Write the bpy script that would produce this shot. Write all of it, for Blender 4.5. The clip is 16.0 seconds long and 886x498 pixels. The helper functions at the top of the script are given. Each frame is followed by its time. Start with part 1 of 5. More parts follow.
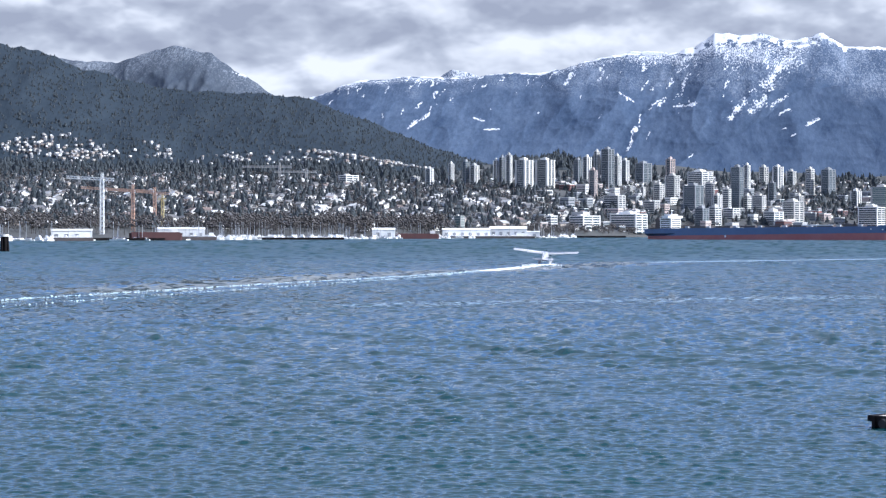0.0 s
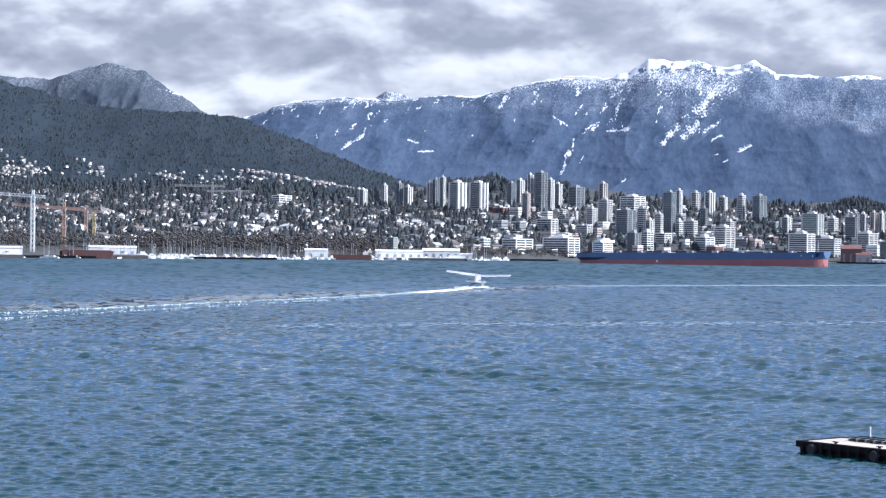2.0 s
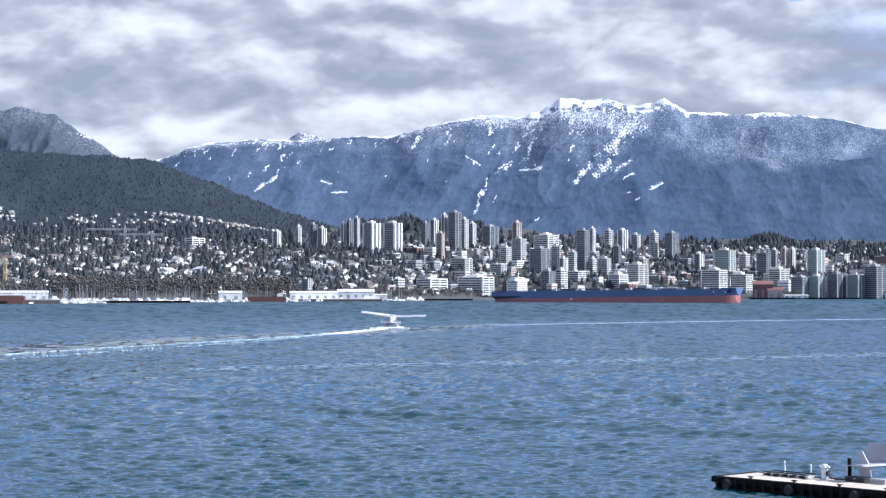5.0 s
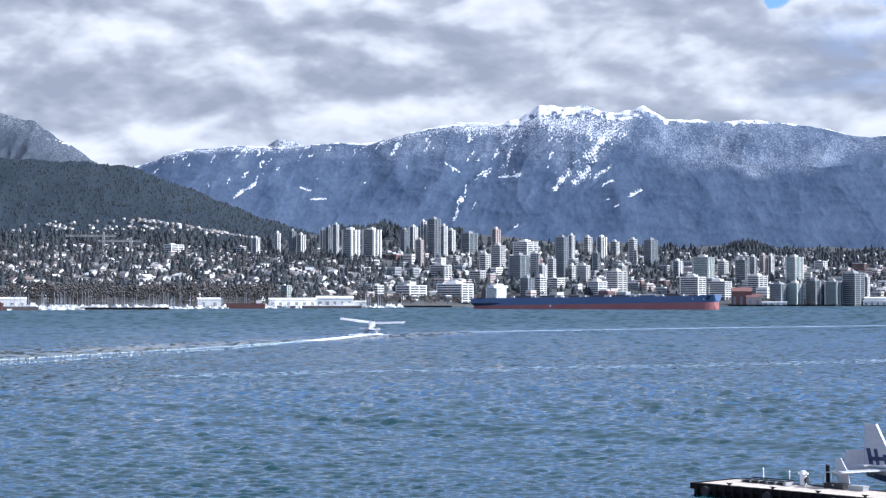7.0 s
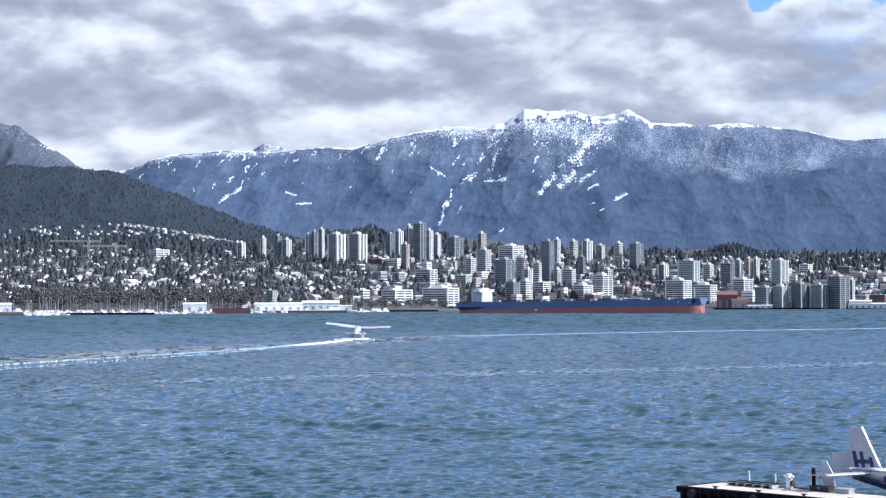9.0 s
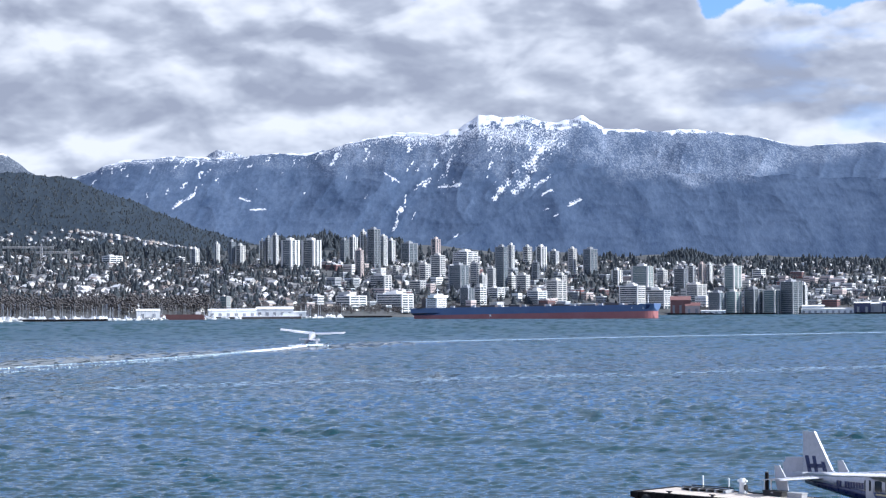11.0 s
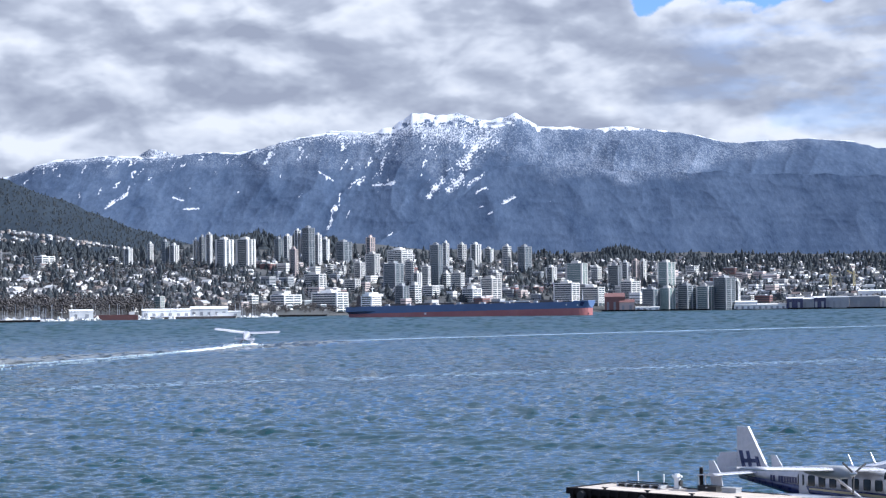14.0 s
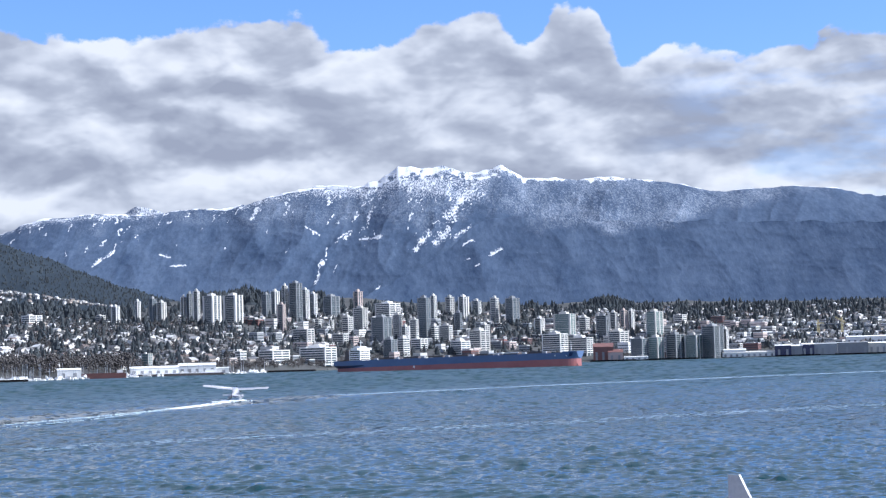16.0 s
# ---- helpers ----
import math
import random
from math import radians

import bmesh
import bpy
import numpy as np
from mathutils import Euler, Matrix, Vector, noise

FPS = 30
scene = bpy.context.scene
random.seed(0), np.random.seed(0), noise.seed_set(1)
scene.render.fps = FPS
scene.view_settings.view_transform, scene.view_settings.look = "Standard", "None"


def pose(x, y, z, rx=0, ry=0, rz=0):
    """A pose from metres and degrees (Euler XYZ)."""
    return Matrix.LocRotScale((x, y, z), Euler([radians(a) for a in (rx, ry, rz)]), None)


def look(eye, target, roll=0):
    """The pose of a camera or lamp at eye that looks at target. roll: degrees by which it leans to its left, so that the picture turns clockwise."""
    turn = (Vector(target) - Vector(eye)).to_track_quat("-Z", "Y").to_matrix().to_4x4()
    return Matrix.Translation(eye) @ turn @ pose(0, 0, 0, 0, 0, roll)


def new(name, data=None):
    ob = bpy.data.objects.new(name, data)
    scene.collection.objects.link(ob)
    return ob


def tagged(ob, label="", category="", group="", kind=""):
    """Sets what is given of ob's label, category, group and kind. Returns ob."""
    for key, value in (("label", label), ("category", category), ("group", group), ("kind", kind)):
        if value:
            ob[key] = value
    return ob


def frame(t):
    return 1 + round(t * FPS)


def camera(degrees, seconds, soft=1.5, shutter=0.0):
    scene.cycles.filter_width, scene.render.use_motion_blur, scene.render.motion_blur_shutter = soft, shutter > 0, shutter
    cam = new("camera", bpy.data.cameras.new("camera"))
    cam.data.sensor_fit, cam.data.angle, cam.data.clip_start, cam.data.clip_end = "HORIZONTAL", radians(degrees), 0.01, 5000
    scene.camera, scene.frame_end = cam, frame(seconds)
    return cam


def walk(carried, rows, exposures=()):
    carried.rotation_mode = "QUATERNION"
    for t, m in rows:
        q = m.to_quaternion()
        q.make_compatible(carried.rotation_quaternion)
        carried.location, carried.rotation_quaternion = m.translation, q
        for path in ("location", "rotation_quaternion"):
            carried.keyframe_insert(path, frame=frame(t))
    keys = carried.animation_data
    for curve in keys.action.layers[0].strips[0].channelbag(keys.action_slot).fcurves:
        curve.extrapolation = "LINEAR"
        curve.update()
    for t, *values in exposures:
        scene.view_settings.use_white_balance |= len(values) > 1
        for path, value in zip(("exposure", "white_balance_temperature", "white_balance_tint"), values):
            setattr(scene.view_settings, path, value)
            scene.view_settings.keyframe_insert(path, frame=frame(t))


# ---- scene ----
DEG = 2 * math.degrees(math.atan(784 / 3430))
cam = camera(DEG, 16.0, soft=1.3)
EYE = (0, 0, 10.5)


def pan(turn, tilt, lean):
    """The tripod head: degrees to the right, upwards, and leaning to the left."""
    a, b = radians(turn), radians(tilt)
    aim = (EYE[0] + math.sin(a) * math.cos(b), EYE[1] + math.cos(a) * math.cos(b), EYE[2] + math.sin(b))
    return look(EYE, aim, lean)


walk(cam, [
    (0.0, pan(-5.121, -0.574, 0.031)),
    (0.5, pan(-4.632, -0.373, 0.394)),
    (1.0, pan(-4.192, -0.269, 0.715)),
    (1.5, pan(-3.664, -0.117, 0.853)),
    (2.0, pan(-3.137, 0.082, 0.718)),
    (2.5, pan(-2.652, 0.332, 0.457)),
    (3.0, pan(-2.156, 0.648, 0.189)),
    (3.5, pan(-1.703, 0.922, 0.017)),
    (4.0, pan(-1.298, 1.100, -0.026)),
    (6.5, pan(-0.046, 1.424, 0.005)),
    (7.0, pan(0.000, 1.487, 0.000)),
    (7.5, pan(0.038, 1.523, -0.019)),
    (8.0, pan(0.094, 1.523, -0.065)),
    (10.5, pan(1.376, 1.782, -0.273)),
    (11.0, pan(1.778, 1.779, -0.293)),
    (11.5, pan(2.255, 1.695, -0.384)),
    (12.0, pan(2.771, 1.581, -0.460)),
    (12.5, pan(3.258, 1.467, -0.499)),
    (13.0, pan(3.583, 1.416, -0.506)),
    (13.5, pan(3.712, 1.492, -0.575)),
    (14.0, pan(3.712, 1.708, -0.703)),
    (14.5, pan(3.682, 2.044, -0.913)),
    (15.0, pan(3.724, 2.447, -1.194)),
    (15.5, pan(3.901, 2.860, -1.425)),
    (16.0, pan(4.120, 3.259, -1.637)),
], [(0.0, 0.70, 5700, 10), (11.0, 0.67, 5700, 10), (16.0, 0.60, 5700, 10)])

# ---- world and sun ----
SUN_TURN, SUN_UP = 97.0, 36.0          # degrees to the right of north (+y), and above the horizon
world = bpy.data.worlds.new("sky")
scene.world = world
world.use_nodes = True


class Nodes:
    """Short hand for node trees."""

    def __init__(self, tree):
        self.t = tree

    def n(self, kind, **settings):
        node = self.t.nodes.new(kind)
        for k, v in settings.items():
            node.inputs[k.replace("_", " ")].default_value = v
        return node

    def link(self, a, b):
        self.t.links.new(a, b)

    def put(self, socket, v):
        if isinstance(v, (int, float, tuple)):
            socket.default_value = v
        else:
            self.link(v, socket)

    def math(self, op, a, b=0.0, clamp=False):
        node = self.n("ShaderNodeMath")
        node.operation, node.use_clamp = op, clamp
        self.put(node.inputs[0], a)
        self.put(node.inputs[1], b)
        return node.outputs[0]

    def xyz(self, x, y, z):
        node = self.n("ShaderNodeCombineXYZ")
        for i, v in enumerate((x, y, z)):
            self.put(node.inputs[i], v)
        return node.outputs[0]

    def noise(self, vec, scale, detail=4.0, rough=0.55, distortion=0.0):
        node = self.n("ShaderNodeTexNoise", Scale=scale, Detail=detail, Roughness=rough, Distortion=distortion)
        if vec is not None:
            self.link(vec, node.inputs["Vector"])
        return node.outputs["Fac"]

    def ramp(self, fac, *stops):
        node = self.n("ShaderNodeValToRGB")
        els = node.color_ramp.elements
        while len(els) < len(stops):
            els.new(0.5)
        for e, (p, c) in zip(els, stops):
            e.position = p
            e.color = (*c, 1.0)
        self.link(fac, node.inputs[0])
        return node.outputs[0]

    def span(self, v, a, b, c=0.0, d=1.0, smooth=False):
        node = self.n("ShaderNodeMapRange")
        node.interpolation_type = "SMOOTHSTEP" if smooth else "LINEAR"
        self.link(v, node.inputs["Value"])
        for k, val in (("From Min", a), ("From Max", b), ("To Min", c), ("To Max", d)):
            node.inputs[k].default_value = val
        return node.outputs[0]

    def mix(self, fac, a, b):
        node = self.n("ShaderNodeMix")
        node.data_type = "RGBA"
        self.put(node.inputs[0], fac)
        self.put(node.inputs[6], a if not isinstance(a, tuple) else (*a[:3], 1.0))
        self.put(node.inputs[7], b if not isinstance(b, tuple) else (*b[:3], 1.0))
        return node.outputs[2]


def build_sky():
    world.node_tree.nodes.clear()
    k = Nodes(world.node_tree)
    sky = k.n("ShaderNodeTexSky")
    sky.sky_type, sky.sun_disc = "NISHITA", False
    sky.sun_elevation, sky.sun_rotation = radians(SUN_UP), radians(SUN_TURN)
    sky.altitude, sky.ozone_density, sky.dust_density = 10.0, 2.4, 0.4
    clear = k.n("ShaderNodeBackground", Strength=SKY_CLEAR)
    deep = k.n("ShaderNodeMix")
    deep.data_type, deep.blend_type = "RGBA", "MULTIPLY"
    deep.inputs[0].default_value = 1.0
    deep.inputs[7].default_value = (0.60, 0.70, 1.0, 1.0)
    k.link(sky.outputs[0], deep.inputs[6])
    k.link(deep.outputs[2], clear.inputs[0])
    sep = k.n("ShaderNodeSeparateXYZ")
    k.link(k.n("ShaderNodeTexCoord").outputs["Generated"], sep.inputs[0])
    x, y, z = sep.outputs
    az = k.math("MULTIPLY", k.math("ARCTAN2", x, y), 57.2958)
    el = k.math("MULTIPLY", k.math("ARCSINE", z), 57.2958)
    # heaps of cumulus low over the mountains: billows within billows, lit from above and from the east
    def billows(da, de):
        place = k.xyz(k.math("DIVIDE", k.math("ADD", az, da), 3.9), k.math("DIVIDE", k.math("ADD", el, de), 2.0), 3.7)
        bend = k.n("ShaderNodeTexNoise", Scale=1.1, Detail=3.0, Roughness=0.5)
        k.link(place, bend.inputs["Vector"])
        warp = k.n("ShaderNodeVectorMath")
        warp.operation = "MULTIPLY_ADD"
        k.link(bend.outputs["Color"], warp.inputs[0])
        warp.inputs[1].default_value = (0.5, 0.5, 0.0)
        k.link(place, warp.inputs[2])
        cell = k.n("ShaderNodeTexVoronoi", Scale=1.0, Detail=3.0, Roughness=0.44, Lacunarity=2.4)
        cell.feature = "SMOOTH_F1"
        cell.inputs["Smoothness"].default_value = 0.45
        k.link(warp.outputs[0], cell.inputs["Vector"])
        broad = k.noise(place, 0.62, 4.0, 0.5)
        return k.math("ADD", k.math("MULTIPLY", cell.outputs["Distance"], -0.62), broad)

    a, b = billows(0.0, 0.0), billows(0.26, 0.50)
    relief = k.math("SUBTRACT", a, b)
    # the top of the bank, with blue above it
    line = k.n("ShaderNodeFloatCurve")
    rim = line.mapping.curves[0]
    crowns = BANK_TOP
    rim.points[0].location, rim.points[1].location = (0.0, crowns[0][1] / 20), (1.0, crowns[-1][1] / 20)
    for deg, high in crowns:
        rim.points.new((deg + 30) / 60, high / 20)
    line.mapping.update()
    k.link(k.span(az, -30.0, 30.0), line.inputs["Value"])
    top = k.math("MULTIPLY", line.outputs[0], 20.0)
    puff = k.noise(k.xyz(k.math("DIVIDE", az, 1.3), k.math("DIVIDE", el, 1.1), 8.1), 1.0, 6.0, 0.55)
    edge = k.math("ADD", k.math("SUBTRACT", top, el), k.math("ADD", k.math("MULTIPLY", k.math("SUBTRACT", puff, 0.5), 1.5), k.math("MULTIPLY", k.math("SUBTRACT", a, 0.2), 0.9)))
    bank = k.span(edge, -0.05, 0.16, 0.0, 1.0, True)
    # unseen broken cloud added higher up, for the light and the water's reflections
    high = k.span(k.math("ADD", puff, k.span(el, 11.5, 17.0, -0.6, 0.0)), 0.41, 0.56, 0.0, 0.9, True)
    # thin places towards the east where the blue shows through
    gap = k.noise(k.xyz(k.math("DIVIDE", az, 3.6), k.math("DIVIDE", el, 1.1), 21.3), 1.0, 5.0)
    thin = k.math("MULTIPLY", k.span(gap, 0.46, 0.66, 0.0, 0.36, True), k.span(az, 9.0, 14.0, 0.0, 1.0, True))
    bank = k.math("MULTIPLY", bank, k.math("SUBTRACT", 1.0, thin))
    cover = k.math("MAXIMUM", bank, high, True)
    # lit tops, grey undersides, and the bright gap over the ridges
    low = k.noise(k.xyz(k.math("DIVIDE", az, 8.0), k.math("DIVIDE", el, 1.5), 5.5), 1.0, 3.0)
    tone = k.math("ADD", k.math("MULTIPLY", relief, 1.8), k.math("MULTIPLY", k.math("SUBTRACT", low, 0.5), 0.9))
    tone = k.math("ADD", tone, k.span(el, 4.2, 6.0, 0.32, 0.0, True))
    tone = k.math("ADD", tone, k.span(edge, 0.0, 0.9, 0.30, 0.0, True))
    tone = k.math("ADD", tone, k.math("MULTIPLY", k.math("SUBTRACT", puff, 0.5), 0.25))
    # extra brightness for the unseen overhead cloud, to lighten the water
    tone = k.math("ADD", tone, k.span(el, 13.0, 30.0, 0.0, 0.40, True))
    tone = k.math("ADD", tone, 0.41)
    col = k.ramp(tone, (0.05, (0.42, 0.44, 0.52)), (0.38, (0.57, 0.59, 0.66)), (0.64, (0.80, 0.81, 0.86)), (0.92, (1.0, 0.99, 0.99)))
    cloud = k.n("ShaderNodeBackground", Strength=SKY_CLOUD)
    k.link(col, cloud.inputs[0])
    mixed = k.n("ShaderNodeMixShader")
    k.link(cover, mixed.inputs[0])
    k.link(clear.outputs[0], mixed.inputs[1])
    k.link(cloud.outputs[0], mixed.inputs[2])
    k.link(mixed.outputs[0], k.n("ShaderNodeOutputWorld").inputs[0])


SKY_CLEAR, SKY_CLOUD = 0.125, 0.60
# bearing and elevation angle of the crowns along the top of the cloud bank
BANK_TOP = [(-20, 9.6), (-14, 9.8), (-9, 10.1), (-6, 9.6), (-3.1, 10.1), (-0.3, 10.3), (1.2, 9.6), (2.7, 9.9), (4.4, 10.5), (5.8, 10.4), (6.8, 9.6), (7.9, 10.4), (9.3, 9.4), (9.8, 8.8), (11, 9.2), (13.2, 8.8), (15, 9.3), (20, 9.6)]
build_sky()
sun_data = bpy.data.lights.new("sun", "SUN")
sun_data.energy, sun_data.angle, sun_data.color = 5.0, radians(0.6), (1.0, 0.95, 0.87)
sun = new("sun", sun_data)
sun_from = Vector((math.sin(radians(SUN_TURN)) * math.cos(radians(SUN_UP)), math.cos(radians(SUN_TURN)) * math.cos(radians(SUN_UP)), math.sin(radians(SUN_UP))))
sun.matrix_world = look(sun_from * 600, (0, 0, 0))

# ---- materials ----


def surface(name, c1, c2, scale, rough=0.6, bump=0.0, metal=0.0, fine=6.0, spread=0.0, coat=0.0):
    """A surface whose colour drifts between c1 and c2 at two scales; scale: patches per metre. spread: how far objects and pieces differ."""
    m = bpy.data.materials.new(name)
    m.use_nodes = True
    k = Nodes(m.node_tree)
    p = m.node_tree.nodes["Principled BSDF"]
    co = k.n("ShaderNodeTexCoord").outputs["Object"]
    a, b = k.noise(co, scale, 4.0), k.noise(co, scale * fine, 5.0)
    v = k.span(k.math("ADD", k.math("MULTIPLY", a, 0.6), k.math("MULTIPLY", b, 0.4)), 0.36, 0.64)
    col = k.mix(v, c1, c2)
    if spread:
        r = k.math("ADD", k.n("ShaderNodeObjectInfo").outputs["Random"], k.n("ShaderNodeNewGeometry").outputs["Random Per Island"])
        hsv = k.n("ShaderNodeHueSaturation")
        k.link(k.span(k.math("FRACT", r), 0.0, 1.0, 1.0 - spread, 1.0 + spread), hsv.inputs["Value"])
        k.link(col, hsv.inputs["Color"])
        col = hsv.outputs[0]
    k.link(col, p.inputs["Base Color"])
    k.link(k.span(b, 0.3, 0.7, max(rough - 0.08, 0.02), min(rough + 0.08, 1.0)), p.inputs["Roughness"])
    p.inputs["Metallic"].default_value = metal
    p.inputs["Coat Weight"].default_value = coat
    if bump:
        node = k.n("ShaderNodeBump", Strength=0.6, Distance=bump)
        k.link(b, node.inputs["Height"])
        k.link(node.outputs[0], p.inputs["Normal"])
    return m


def choice(name, colours, rough=0.7):
    """One of several plain paints for each piece, with a little weathering."""
    m = bpy.data.materials.new(name)
    m.use_nodes = True
    k = Nodes(m.node_tree)
    p = m.node_tree.nodes["Principled BSDF"]
    r = k.math("FRACT", k.math("ADD", k.n("ShaderNodeObjectInfo").outputs["Random"], k.n("ShaderNodeNewGeometry").outputs["Random Per Island"]))
    node = k.n("ShaderNodeValToRGB")
    node.color_ramp.interpolation = "CONSTANT"
    els = node.color_ramp.elements
    while len(els) < len(colours):
        els.new(0.5)
    for i, (e, c) in enumerate(zip(els, colours)):
        e.position = i / len(colours)
        e.color = (*c, 1.0)
    k.link(r, node.inputs[0])
    dirt = k.noise(k.n("ShaderNodeTexCoord").outputs["Object"], 0.4, 5.0)
    k.link(k.mix(k.span(dirt, 0.3, 0.75, 0.0, 0.35), node.outputs[0], (0.22, 0.21, 0.2)), p.inputs["Base Color"])
    p.inputs["Roughness"].default_value = rough
    return m


WHITE = surface("white_paint", (0.82, 0.82, 0.80), (0.70, 0.70, 0.69), 0.15, 0.5, spread=0.12)
AIRCRAFT = surface("aircraft_white", (0.47, 0.47, 0.49), (0.41, 0.41, 0.44), 0.6, 0.28, coat=0.4)
NAVY = surface("aircraft_navy", (0.012, 0.018, 0.075), (0.02, 0.028, 0.10), 0.8, 0.3, coat=0.4)
GOLD = surface("aircraft_ochre", (0.42, 0.36, 0.20), (0.50, 0.43, 0.26), 0.8, 0.35)
BLACK = surface("black_rubber", (0.012, 0.012, 0.014), (0.03, 0.03, 0.032), 1.5, 0.75, 0.02)
PANE = surface("cabin_glass", (0.01, 0.014, 0.02), (0.02, 0.025, 0.03), 1.0, 0.08)
ALU = surface("bare_aluminium", (0.62, 0.63, 0.65), (0.5, 0.51, 0.53), 1.2, 0.35, metal=0.85)
FLOATS = surface("float_paint", (0.72, 0.73, 0.74), (0.6, 0.61, 0.63), 0.8, 0.4)
DECKING = surface("dock_boards", (0.60, 0.52, 0.44), (0.46, 0.40, 0.34), 0.5, 0.8, 0.01, spread=0.12)
TIMBER = surface("tarred_timber", (0.008, 0.007, 0.008), (0.018, 0.015, 0.015), 0.9, 0.95, 0.02)
TIMBER.node_tree.nodes["Principled BSDF"].inputs["Specular IOR Level"].default_value = 0.15
HULL_BLUE = surface("hull_blue", (0.070, 0.120, 0.235), (0.09, 0.15, 0.28), 0.03, 0.45, spread=0.0)
HULL_RED = surface("hull_red", (0.30, 0.10, 0.10), (0.36, 0.14, 0.135), 0.04, 0.5)
DECK_DARK = surface("deck_steel", (0.07, 0.06, 0.06), (0.11, 0.09, 0.085), 0.05, 0.6)
STEEL = surface("grey_steel", (0.30, 0.31, 0.33), (0.4, 0.41, 0.42), 0.2, 0.5, spread=0.15)
RUST = surface("rust_red_hull", (0.075, 0.032, 0.032), (0.11, 0.048, 0.045), 0.08, 0.7, spread=0.1)
ORANGE = surface("crane_orange", (0.58, 0.38, 0.28), (0.50, 0.33, 0.25), 0.3, 0.5)
YELLOW = surface("crane_yellow", (0.60, 0.50, 0.26), (0.52, 0.44, 0.24), 0.3, 0.5)
GREEN_HULL = surface("weathered_green", (0.10, 0.20, 0.17), (0.14, 0.25, 0.2), 0.1, 0.6)
FACADE = surface("weathered_white", (0.76, 0.74, 0.70), (0.60, 0.59, 0.57), 0.08, 0.7, spread=0.25)
CONCRETE = surface("pale_concrete", (0.56, 0.54, 0.51), (0.44, 0.43, 0.41), 0.08, 0.8, spread=0.15)
PINK = surface("pinkish_concrete", (0.54, 0.44, 0.40), (0.46, 0.38, 0.35), 0.08, 0.8, spread=0.1)
GREYWALL = surface("grey_cladding", (0.30, 0.31, 0.32), (0.24, 0.25, 0.27), 0.08, 0.7, spread=0.2)
GLAZING = surface("dark_glazing", (0.05, 0.07, 0.085), (0.085, 0.105, 0.12), 0.1, 0.2, spread=0.3)
GREENGLASS = surface("green_glazing", (0.11, 0.17, 0.17), (0.16, 0.22, 0.22), 0.1, 0.2, spread=0.2)
BRICKRED = surface("dull_red_cladding", (0.16, 0.075, 0.07), (0.22, 0.11, 0.1), 0.1, 0.8, spread=0.15)
HOUSE_WALL = choice("house_walls", [(0.80, 0.80, 0.78), (0.62, 0.60, 0.57), (0.82, 0.82, 0.81), (0.30, 0.30, 0.30), (0.42, 0.36, 0.31), (0.20, 0.21, 0.23), (0.72, 0.69, 0.64)])
HOUSE_ROOF = choice("house_roofs", [(0.10, 0.10, 0.105), (0.15, 0.15, 0.155), (0.08, 0.08, 0.085), (0.14, 0.10, 0.09), (0.40, 0.40, 0.41), (0.09, 0.09, 0.10), (0.70, 0.70, 0.71)])
# needles blued and lightened: distance haze is put into this colour
CONIFER = surface("hazed_conifer_needles", (0.019, 0.026, 0.033), (0.034, 0.043, 0.050), 0.05, 0.9, spread=0.25)
BARE = surface("bare_twigs", (0.055, 0.050, 0.050), (0.085, 0.078, 0.076), 0.05, 0.95, spread=0.3)
SOIL = surface("town_ground", (0.040, 0.044, 0.044), (0.075, 0.075, 0.075), 0.02, 0.9, 0.3)
ROCKS = surface("shore_rock", (0.09, 0.085, 0.08), (0.16, 0.15, 0.14), 0.1, 0.85, 0.4)
# pale colour that stands in for glints on brighter bands of water
GLINT = surface("glint_film", (0.34, 0.44, 0.54), (0.24, 0.34, 0.45), 0.3, 0.5)
WAKE = surface("wake_foam", (0.46, 0.56, 0.62), (0.34, 0.44, 0.50), 0.6, 0.8)
FOAM = surface("foam", (0.86, 0.89, 0.92), (0.72, 0.78, 0.84), 0.8, 0.8)


